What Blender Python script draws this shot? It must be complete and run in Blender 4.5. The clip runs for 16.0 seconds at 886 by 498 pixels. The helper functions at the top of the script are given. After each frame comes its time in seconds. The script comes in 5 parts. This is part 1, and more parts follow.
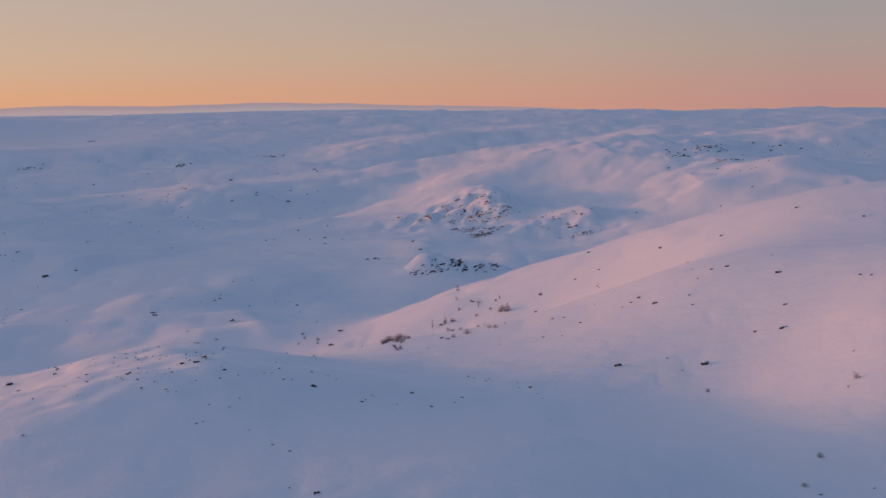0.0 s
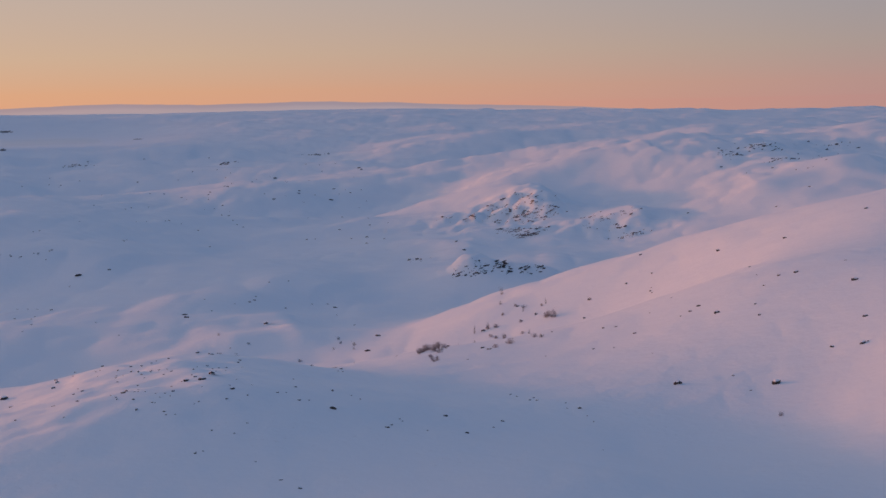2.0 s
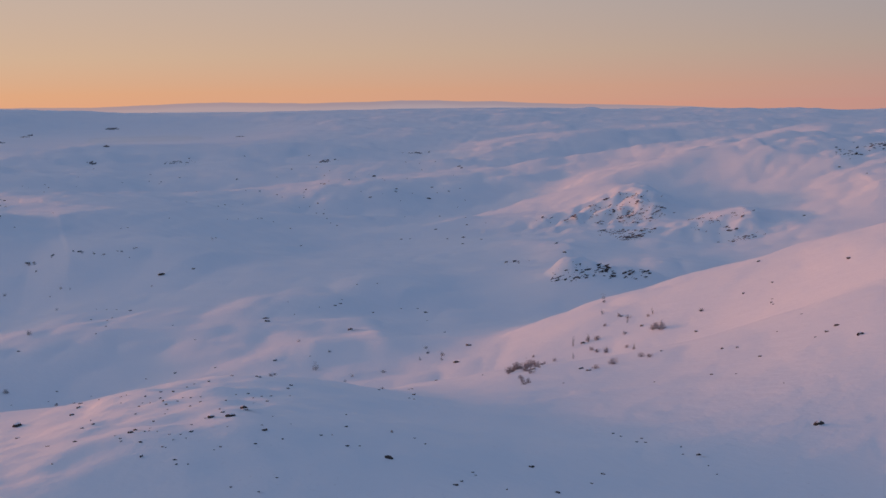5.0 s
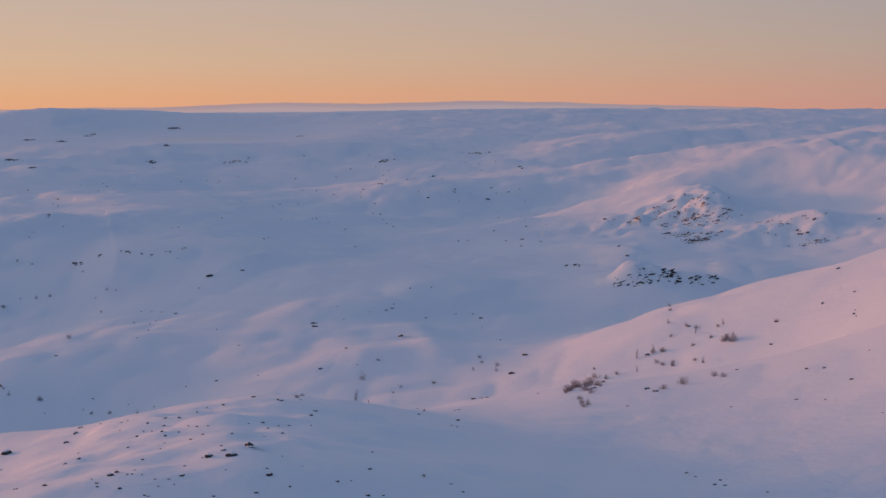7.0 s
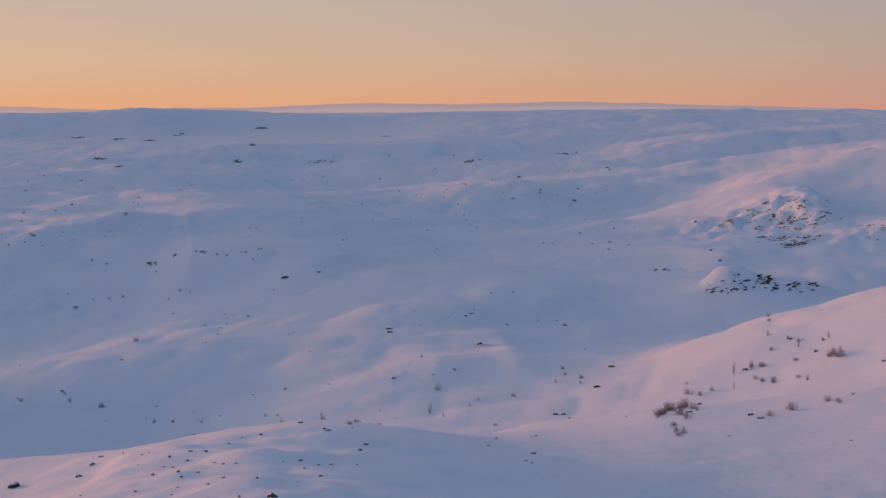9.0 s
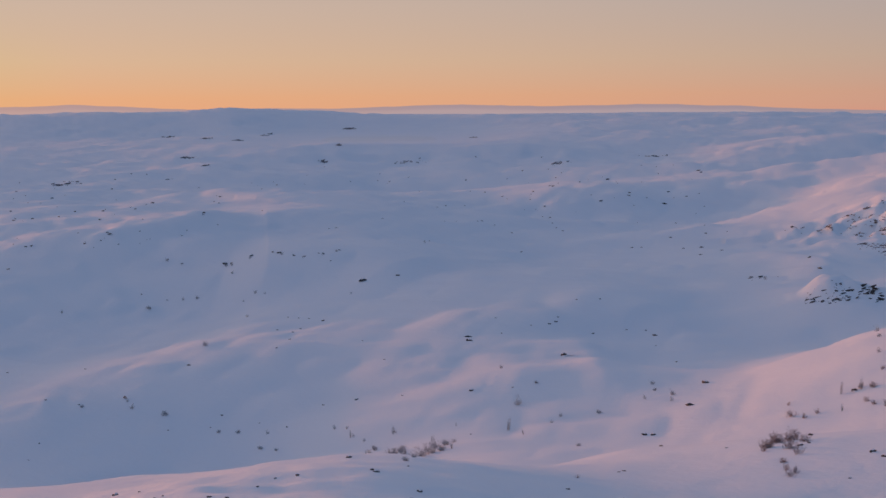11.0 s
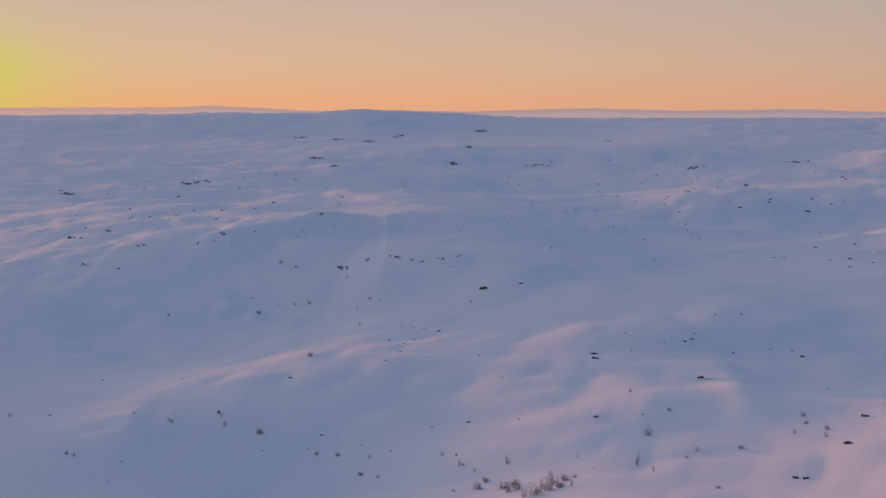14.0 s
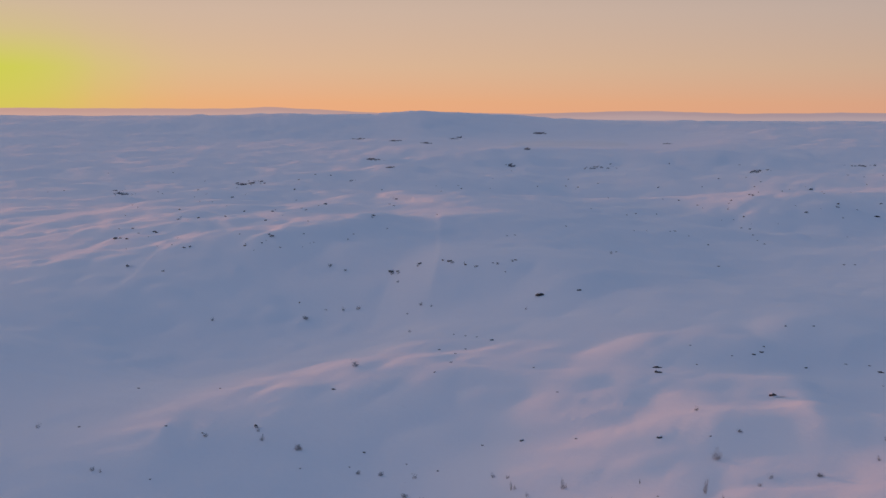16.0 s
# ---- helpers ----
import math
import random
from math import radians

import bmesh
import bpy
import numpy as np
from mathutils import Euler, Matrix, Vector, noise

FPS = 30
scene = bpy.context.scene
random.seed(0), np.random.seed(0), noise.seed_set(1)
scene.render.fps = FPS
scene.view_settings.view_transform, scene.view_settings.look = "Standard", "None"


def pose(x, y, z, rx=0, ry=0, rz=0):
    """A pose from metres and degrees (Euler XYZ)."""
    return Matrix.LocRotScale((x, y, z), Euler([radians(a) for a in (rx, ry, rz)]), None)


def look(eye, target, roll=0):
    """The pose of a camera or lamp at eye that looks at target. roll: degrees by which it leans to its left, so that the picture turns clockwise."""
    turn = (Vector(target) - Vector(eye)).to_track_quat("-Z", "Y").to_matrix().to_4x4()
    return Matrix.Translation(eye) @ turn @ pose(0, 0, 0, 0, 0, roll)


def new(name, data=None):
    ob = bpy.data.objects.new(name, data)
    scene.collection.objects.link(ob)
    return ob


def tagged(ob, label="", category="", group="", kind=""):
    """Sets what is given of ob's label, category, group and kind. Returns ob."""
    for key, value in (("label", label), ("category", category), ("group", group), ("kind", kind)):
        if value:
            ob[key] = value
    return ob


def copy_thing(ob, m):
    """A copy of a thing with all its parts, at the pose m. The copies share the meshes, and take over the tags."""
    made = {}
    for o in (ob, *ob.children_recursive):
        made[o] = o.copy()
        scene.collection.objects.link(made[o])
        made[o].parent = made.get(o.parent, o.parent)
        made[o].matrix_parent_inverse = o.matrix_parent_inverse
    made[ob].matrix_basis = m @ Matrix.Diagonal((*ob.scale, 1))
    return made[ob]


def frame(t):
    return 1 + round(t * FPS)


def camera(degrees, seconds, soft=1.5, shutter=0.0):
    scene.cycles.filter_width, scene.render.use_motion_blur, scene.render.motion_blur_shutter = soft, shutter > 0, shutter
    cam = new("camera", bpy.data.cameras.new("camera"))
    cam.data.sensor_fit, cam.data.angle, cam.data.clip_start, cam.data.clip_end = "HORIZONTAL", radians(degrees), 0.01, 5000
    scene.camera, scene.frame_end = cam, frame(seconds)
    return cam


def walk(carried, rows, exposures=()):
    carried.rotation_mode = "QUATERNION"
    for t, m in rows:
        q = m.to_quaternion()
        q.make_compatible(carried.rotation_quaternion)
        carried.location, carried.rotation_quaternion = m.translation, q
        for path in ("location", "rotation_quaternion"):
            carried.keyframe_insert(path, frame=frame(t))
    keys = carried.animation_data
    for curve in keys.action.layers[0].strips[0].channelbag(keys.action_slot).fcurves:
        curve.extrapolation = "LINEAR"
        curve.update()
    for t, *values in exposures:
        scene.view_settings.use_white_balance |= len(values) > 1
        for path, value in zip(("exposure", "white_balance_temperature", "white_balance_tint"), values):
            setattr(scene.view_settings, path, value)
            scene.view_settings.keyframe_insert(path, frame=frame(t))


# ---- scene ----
# ---- camera ----
cam = camera(36.2, 16.0)
# seconds, x, y, z, yaw to the left, pitch, roll; the first eye is the origin, some 47 m above the valley floor
PATH = [
    (0.0, -0.00, 0.00, 0.00, 0.018, -6.131, -1.307),
    (0.5, 0.18, 3.40, -0.29, 0.522, -6.138, -1.250),
    (1.0, 0.33, 6.50, -0.54, 0.979, -6.136, -1.245),
    (1.5, 0.45, 9.66, -0.80, 1.467, -6.124, -1.224),
    (2.0, 0.54, 12.86, -1.07, 1.985, -6.115, -1.200),
    (2.5, 0.63, 16.05, -1.32, 2.531, -6.111, -1.154),
    (3.0, 0.74, 19.30, -1.60, 3.121, -6.095, -1.108),
    (3.5, 0.78, 22.55, -1.84, 3.807, -6.084, -1.102),
    (4.0, 0.80, 25.66, -2.08, 4.651, -6.076, -1.066),
    (6.5, 0.34, 41.60, -3.33, 8.385, -5.997, -0.942),
    (7.0, 0.16, 44.70, -3.54, 8.906, -5.977, -0.894),
    (7.5, -0.10, 47.72, -3.79, 9.501, -5.958, -0.885),
    (8.0, -0.39, 51.06, -4.05, 10.596, -5.945, -0.855),
    (8.5, -0.68, 53.99, -4.28, 11.551, -5.911, -0.834),
    (9.0, -1.10, 57.24, -4.52, 12.570, -5.883, -0.801),
    (11.5, -3.71, 72.54, -5.68, 17.292, -5.734, -0.413),
    (12.0, -4.39, 75.85, -5.92, 18.363, -5.702, -0.312),
    (12.5, -5.05, 78.71, -6.16, 19.226, -5.656, -0.232),
    (13.0, -5.81, 81.75, -6.35, 20.140, -5.630, -0.142),
    (13.5, -6.63, 84.67, -6.59, 20.929, -5.612, -0.097),
    (14.0, -7.52, 87.75, -6.81, 21.827, -5.589, -0.034),
    (14.5, -8.52, 90.82, -7.01, 22.534, -5.565, 0.025),
    (15.0, -9.38, 93.43, -7.25, 23.107, -5.539, 0.073),
    (15.5, -10.41, 96.47, -7.42, 23.776, -5.512, 0.141),
    (16.0, -11.37, 99.06, -7.57, 24.281, -5.495, 0.188),
]
EXPOSURES = [(0.0, 0.06, 6620, 10.0), (9.0, 0.09, 6750, 11.0), (16.0, 0.12, 7000, 13.0)]
walk(cam, [(t, pose(x, y, z, 90 + pitch, 0, yaw) @ pose(0, 0, 0, 0, 0, roll)) for t, x, y, z, yaw, pitch, roll in PATH], EXPOSURES)

# ---- light ----
SUN_AZ, SUN_EL = 67.0, 2.5      # degrees to the left of +y, and above the horizon
SUN_DIR = Vector((-math.sin(radians(SUN_AZ)) * math.cos(radians(SUN_EL)), math.cos(radians(SUN_AZ)) * math.cos(radians(SUN_EL)), math.sin(radians(SUN_EL))))

sun = new("sun", bpy.data.lights.new("sun", "SUN"))
sun.data.energy, sun.data.angle, sun.data.color = 2.05, radians(3.6), (1.0, 0.31, 0.10)
sun.matrix_world = look((0, 0, 300), Vector((0, 0, 300)) - SUN_DIR)

GLOW = (2.4, 1.20, 0.55)          # strength of the sky over the sun
world = bpy.data.worlds.new("sky")
scene.world = world
world.use_nodes = True


def link(tree, *pairs):
    for a, b in pairs:
        tree.links.new(a, b)


def math_node(tree, op, a, b=None, c=None):
    n = tree.nodes.new("ShaderNodeMath")
    n.operation = op
    for i, v in enumerate((a, b, c)):
        if v is None:
            continue
        if isinstance(v, (int, float)):
            n.inputs[i].default_value = v
        else:
            tree.links.new(v, n.inputs[i])
    return n.outputs[0]


def ramp(tree, fac, stops, smooth=False):
    n = tree.nodes.new("ShaderNodeValToRGB")
    cr = n.color_ramp
    cr.interpolation = "B_SPLINE" if smooth else "LINEAR"
    while len(cr.elements) < len(stops):
        cr.elements.new(0.5)
    for e, (p, c) in zip(cr.elements, stops):
        e.position, e.color = p, (*c, 1)
    tree.links.new(fac, n.inputs[0])
    return n.outputs[0]


def mix(tree, fac, a, b, mode="MIX"):
    n = tree.nodes.new("ShaderNodeMix")
    n.data_type, n.blend_type = "RGBA", mode
    for s, v in ((n.inputs[0], fac), (n.inputs[6], a), (n.inputs[7], b)):
        if isinstance(v, (int, float)):
            s.default_value = v
        elif isinstance(v, tuple):
            s.default_value = (*v, 1)
        else:
            tree.links.new(v, s)
    return n.outputs[2]


def build_sky(tree):
    nodes = tree.nodes
    nodes.clear()
    out, bg = nodes.new("ShaderNodeOutputWorld"), nodes.new("ShaderNodeBackground")
    tc, sep = nodes.new("ShaderNodeTexCoord"), nodes.new("ShaderNodeSeparateXYZ")
    link(tree, (tc.outputs["Generated"], sep.inputs[0]), (bg.outputs[0], out.inputs[0]))
    # height above the horizon, squeezed so that the low band gets most of the ramp
    up = math_node(tree, "POWER", math_node(tree, "MAXIMUM", sep.outputs[2], 0.0), 0.4)
    # nearness to the bearing of the afterglow, 1 in its midst, 0 opposite
    flat = Vector((-math.sin(radians(46)), math.cos(radians(46)), 0))
    dot = nodes.new("ShaderNodeVectorMath")
    dot.operation = "DOT_PRODUCT"
    dot.inputs[1].default_value = flat
    link(tree, (tc.outputs["Generated"], dot.inputs[0]))
    near = math_node(tree, "MULTIPLY_ADD", dot.outputs["Value"], 0.5, 0.5)
    away = ramp(tree, up, [(0.0, (0.45, 0.25, 0.23)), (0.17, (0.43, 0.265, 0.24)), (0.27, (0.365, 0.29, 0.27)), (0.36, (0.31, 0.29, 0.315)), (0.55, (0.17, 0.235, 0.37)), (1.0, (0.083, 0.163, 0.326))])
    toward = ramp(tree, up, [(0.0, (0.73, 0.34, 0.195)), (0.17, (0.69, 0.37, 0.205)), (0.27, (0.60, 0.41, 0.28)), (0.36, (0.52, 0.40, 0.33)), (0.55, (0.24, 0.24, 0.27)), (1.0, (0.083, 0.163, 0.326))])
    side = ramp(tree, near, [(0.74, (0, 0, 0)), (0.985, (1, 1, 1))])
    col = mix(tree, side, away, toward)
    # the yellow glow round the sun's place
    spot = nodes.new("ShaderNodeVectorMath")
    spot.operation = "DOT_PRODUCT"
    spot.inputs[1].default_value = Vector((-0.688, 0.725, 0.033)).normalized()
    link(tree, (tc.outputs["Generated"], spot.inputs[0]))
    near_sun = ramp(tree, spot.outputs["Value"], [(0.976, (0, 0, 0)), (0.990, (0.08, 0.08, 0.08)), (0.9955, (0.30, 0.30, 0.30)), (0.9988, (0.72, 0.72, 0.72)), (1.0, (0.90, 0.90, 0.90))])
    low = ramp(tree, sep.outputs[2], [(0.0, (0.8, 0.8, 0.8)), (0.036, (1, 1, 1)), (0.062, (0.35, 0.35, 0.35)), (0.09, (0.05, 0.05, 0.05))])
    col = mix(tree, mix(tree, 1.0, near_sun, low, "MULTIPLY"), col, (0.48, 0.56, 0.06))
    # the broad glow over the setting sun, above the low band
    glow = nodes.new("ShaderNodeVectorMath")
    glow.operation = "DOT_PRODUCT"
    glow.inputs[1].default_value = Vector((-math.sin(radians(SUN_AZ + 15)), math.cos(radians(SUN_AZ + 15)), math.tan(radians(11)))).normalized()
    link(tree, (tc.outputs["Generated"], glow.inputs[0]))
    wide = math_node(tree, "POWER", math_node(tree, "MAXIMUM", glow.outputs["Value"], 0.0), 18.0)
    broad = math_node(tree, "POWER", math_node(tree, "MAXIMUM", glow.outputs["Value"], 0.0), 3.0)
    high = ramp(tree, sep.outputs[2], [(0.085, (0, 0, 0)), (0.17, (1, 1, 1))])
    light = mix(tree, 1.0, mix(tree, wide, (0, 0, 0), GLOW), mix(tree, broad, (0, 0, 0), (0.20, 0.16, 0.15)), "ADD")
    col = mix(tree, 1.0, col, mix(tree, 1.0, light, high, "MULTIPLY"), "ADD")
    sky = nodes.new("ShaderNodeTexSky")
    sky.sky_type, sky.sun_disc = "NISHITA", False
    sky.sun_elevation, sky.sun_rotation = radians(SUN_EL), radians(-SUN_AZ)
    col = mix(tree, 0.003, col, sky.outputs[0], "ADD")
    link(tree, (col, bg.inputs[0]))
    bg.inputs[1].default_value = 1.04


build_sky(world.node_tree)


# ---- materials ----
def material(name):
    m = bpy.data.materials.new(name)
    m.use_nodes = True
    t = m.node_tree
    return m, t, t.nodes["Principled BSDF"]


def noise_tex(tree, scale, detail=4.0, rough=0.55, vector=None, stretch=None):
    n = tree.nodes.new("ShaderNodeTexNoise")
    n.inputs["Scale"].default_value, n.inputs["Detail"].default_value, n.inputs["Roughness"].default_value = scale, detail, rough
    if vector is None:
        vector = tree.nodes.new("ShaderNodeTexCoord").outputs["Object"]
    if stretch:
        mp = tree.nodes.new("ShaderNodeMapping")
        mp.inputs["Rotation"].default_value, mp.inputs["Scale"].default_value = stretch
        tree.links.new(vector, mp.inputs[0])
        vector = mp.outputs[0]
    tree.links.new(vector, n.inputs["Vector"])
    return n.outputs[0]


def bump(tree, bsdf, height, strength, distance):
    b = tree.nodes.new("ShaderNodeBump")
    b.inputs["Strength"].default_value, b.inputs["Distance"].default_value = strength, distance
    tree.links.new(height, b.inputs["Height"])
    tree.links.new(b.outputs[0], bsdf.inputs["Normal"])


def snow_material():
    m, t, b = material("snow")
    big = noise_tex(t, 0.03, 5)
    fine = noise_tex(t, 1.4, 5)
    col = mix(t, big, (0.76, 0.79, 0.83), (0.86, 0.87, 0.88))
    col = mix(t, math_node(t, "MULTIPLY", fine, 0.25), col, (0.74, 0.77, 0.82))
    # heath tips and grit that show through where the cover is thin
    thin = math_node(t, "MULTIPLY", ramp(t, noise_tex(t, 2.6, 7, 0.7), [(0.60, (0, 0, 0)), (0.74, (1, 1, 1))]), ramp(t, noise_tex(t, 0.09, 4), [(0.48, (0, 0, 0)), (0.66, (0.45, 0.45, 0.45))]))
    col = mix(t, thin, col, (0.42, 0.38, 0.38))
    link(t, (col, b.inputs["Base Color"]))
    b.inputs["Roughness"].default_value = 0.85
    b.inputs["Specular IOR Level"].default_value = 0.2
    drift = noise_tex(t, 0.22, 4, 0.5, stretch=((0, 0, radians(40)), (0.8, 1.0, 1.0)))
    h = math_node(t, "MULTIPLY_ADD", fine, 0.3, drift)
    bump(t, b, h, 0.4, 0.5)
    return m


def rock_material():
    m, t, b = material("rock")
    big, fine = noise_tex(t, 1.5, 5), noise_tex(t, 14, 6)
    col = mix(t, big, (0.02, 0.019, 0.02), (0.062, 0.052, 0.049))
    col = mix(t, math_node(t, "MULTIPLY", fine, 0.3), col, (0.09, 0.075, 0.065))
    link(t, (col, b.inputs["Base Color"]))
    b.inputs["Roughness"].default_value = 0.8
    bump(t, b, fine, 0.7, 0.05)
    return m


def sunlit_rock_material():
    m, t, b = material("sunlit_rock")
    big, fine = noise_tex(t, 1.5, 5), noise_tex(t, 14, 6)
    # same rock as ROCK, with the red evening sun put into its colour
    col = mix(t, big, (0.055, 0.032, 0.028), (0.17, 0.095, 0.075))
    col = mix(t, math_node(t, "MULTIPLY", fine, 0.3), col, (0.26, 0.19, 0.17))
    # hoar frost in the hollows of the stone
    frost = ramp(t, noise_tex(t, 2.2, 4), [(0.52, (0, 0, 0)), (0.68, (0.8, 0.8, 0.8))])
    link(t, (mix(t, frost, col, (0.62, 0.62, 0.65)), b.inputs["Base Color"]))
    b.inputs["Roughness"].default_value = 0.85
    bump(t, b, fine, 0.7, 0.05)
    return m


def twig_material():
    m, t, b = material("twig")
    n = noise_tex(t, 6, 3)
    col = mix(t, n, (0.10, 0.05, 0.04), (0.19, 0.11, 0.09))
    # rime along the twigs
    rime = ramp(t, noise_tex(t, 9, 4), [(0.42, (0, 0, 0)), (0.62, (0.75, 0.75, 0.75))])
    link(t, (mix(t, rime, col, (0.55, 0.56, 0.60)), b.inputs["Base Color"]))
    b.inputs["Roughness"].default_value = 0.8
    return m


def rimed_shade_material():
    m, t, b = material("rimed_shade_twig")
    n = noise_tex(t, 6, 3)
    # shade and haze of the valley put into the greyer twig colour, under rime
    col = mix(t, n, (0.075, 0.075, 0.078), (0.15, 0.15, 0.155))
    rime = ramp(t, noise_tex(t, 9, 4), [(0.40, (0, 0, 0)), (0.60, (0.8, 0.8, 0.8))])
    link(t, (mix(t, rime, col, (0.55, 0.58, 0.62)), b.inputs["Base Color"]))
    b.inputs["Roughness"].default_value = 0.85
    return m


def hazed_rock_material():
    m, t, b = material("hazed_rock")
    n = noise_tex(t, 0.9, 5)
    # distance haze put into the far rock's colour, paler than ROCK, with frost flecks
    link(t, (ramp(t, n, [(0.35, (0.05, 0.045, 0.045)), (0.6, (0.14, 0.13, 0.14)), (0.7, (0.5, 0.52, 0.56))]), b.inputs["Base Color"]))
    b.inputs["Roughness"].default_value = 0.85
    return m


SNOW, ROCK, TWIG, HAZED_ROCK, RIMED_SHADE, SUNLIT_ROCK = snow_material(), rock_material(), twig_material(), hazed_rock_material(), rimed_shade_material(), sunlit_rock_material()

# ---- the lie of the land: broad swells, hills, hollows ----
# x, y, height, long half-width, short half-width, bearing of the long side
HILLS_1 = [
    (-19.5, 56.7, -0.28, 11.0, 8.3, 109),
    (-14.5, 58.2, -0.35, 11.0, 8.3, 104),
    (21.5, 56.0, -1.86, 11.0, 8.3, 69),
    (-24.4, 54.8, -0.18, 11.0, 8.3, 114),
    (-33.6, 49.7, 0.15, 11.0, 8.3, 124),
    (11.4, 58.9, -0.66, 11.0, 8.3, 79),
    (-37.8, 46.6, 0.14, 11.0, 8.3, 129),
    (1.0, 60.0, -0.53, 11.0, 8.3, 89),
    (-40.7, 44.1, -8.66, 27.9, 11.6, 0),
    (16.5, 57.7, -1.37, 11.0, 8.3, 74),
    (6.3, 59.7, -0.40, 11.0, 8.3, 84),
    (-9.4, 59.3, -0.50, 11.0, 8.3, 99),
    (-4.2, 59.9, -0.62, 11.0, 8.3, 94),
    (-17.4, 69.6, 0.87, 12.2, 8.9, 104),
    (-40.1, 59.5, -0.26, 12.2, 8.9, 124),
]
HILLS_2 = [
    (25.7, 67.0, -1.13, 12.2, 8.9, 69),
    (-5.0, 71.6, 0.34, 12.2, 8.9, 94),
    (-11.2, 70.9, 0.49, 12.2, 8.9, 99),
    (19.8, 69.0, -0.57, 12.2, 8.9, 74),
    (7.5, 71.4, 0.44, 12.2, 8.9, 84),
    (-34.8, 62.8, -0.61, 12.2, 8.9, 119),
    (-29.2, 65.6, -0.20, 12.2, 8.9, 114),
    (1.3, 71.8, 0.47, 12.2, 8.9, 89),
    (-23.4, 67.9, 0.67, 12.2, 8.9, 109),
    (-51.1, 65.0, -3.66, 8.3, 8.3, 0),
    (1.5, 85.8, 1.08, 13.6, 9.7, 89),
    (-34.9, 78.4, 0.70, 13.6, 9.7, 114),
    (30.8, 80.1, 0.43, 13.6, 9.7, 69),
    (-54.0, 66.7, 0.22, 13.6, 9.7, 129),
    (23.7, 82.5, 0.34, 13.6, 9.7, 74),
]
HILLS_3 = [
    (-41.6, 75.1, -0.23, 13.6, 9.7, 119),
    (-20.8, 83.3, -0.91, 13.6, 9.7, 104),
    (-27.9, 81.2, 0.60, 13.6, 9.7, 109),
    (9.0, 85.4, 0.82, 13.6, 9.7, 84),
    (16.4, 84.3, 0.21, 13.6, 9.7, 79),
    (-10.4, 87.9, -0.47, 13.9, 9.9, 97),
    (-11.7, 88.2, -0.54, 13.9, 9.9, 98),
    (-17.1, 95.2, 0.26, 14.7, 10.3, 100),
    (-60.0, 76.3, -1.55, 15.0, 6.3, 60),
    (-20.6, 97.9, 0.24, 15.0, 10.5, 102),
    (-6.2, 100.0, 0.50, 15.0, 10.5, 94),
    (-1.2, 101.4, 0.74, 15.1, 10.6, 91),
    (-17.0, 100.7, 0.77, 15.2, 10.6, 100),
    (36.8, 95.8, 0.64, 15.3, 10.6, 69),
    (-57.4, 85.1, -0.27, 15.3, 10.6, 124),
]
HILLS_4 = [
    (10.7, 102.1, -0.32, 15.3, 10.6, 84),
    (28.3, 98.7, -0.64, 15.3, 10.6, 74),
    (19.6, 100.8, -1.54, 15.3, 10.6, 79),
    (-41.8, 93.8, 1.00, 15.3, 10.6, 114),
    (-73.0, 75.3, -3.56, 27.6, 11.5, 90),
    (-18.7, 103.5, 0.72, 15.5, 10.8, 100),
    (-19.5, 103.4, 1.36, 16.3, 6.8, 30),
    (-2.8, 106.3, -0.56, 15.6, 10.8, 91),
    (-25.4, 103.5, 0.17, 15.7, 10.9, 104),
    (-28.8, 103.0, -0.30, 15.7, 10.9, 106),
    (-2.5, 107.9, -0.88, 15.8, 10.9, 91),
    (1.3, 108.8, -1.00, 15.9, 11.0, 89),
    (-43.4, 103.7, 1.04, 6.7, 6.7, 0),
    (22.8, 115.6, -1.16, 16.8, 11.5, 79),
    (22.8, 115.8, -1.13, 16.8, 11.5, 79),
]
HILLS_5 = [
    (-21.6, 116.7, 0.17, 16.9, 11.5, 101),
    (-15.4, 118.0, -0.79, 16.9, 11.5, 97),
    (7.7, 120.0, -0.85, 17.0, 11.6, 86),
    (7.8, 120.1, -0.83, 17.0, 11.6, 86),
    (-94.9, 74.4, -4.86, 31.8, 13.2, 120),
    (33.8, 118.0, -0.89, 17.3, 11.8, 74),
    (44.0, 114.6, 1.64, 17.3, 11.8, 69),
    (-49.9, 112.2, 0.66, 17.3, 11.8, 114),
    (-40.0, 116.1, -2.14, 17.3, 11.8, 109),
    (-68.7, 101.8, -0.28, 17.3, 11.8, 124),
    (2.1, 123.7, 0.17, 17.4, 11.8, 89),
    (23.7, 122.1, -0.34, 17.4, 11.8, 79),
    (24.4, 124.1, -0.26, 17.7, 12.0, 79),
    (16.3, 126.2, 0.82, 17.7, 12.0, 83),
    (-20.7, 125.6, 0.25, 17.7, 12.0, 99),
]
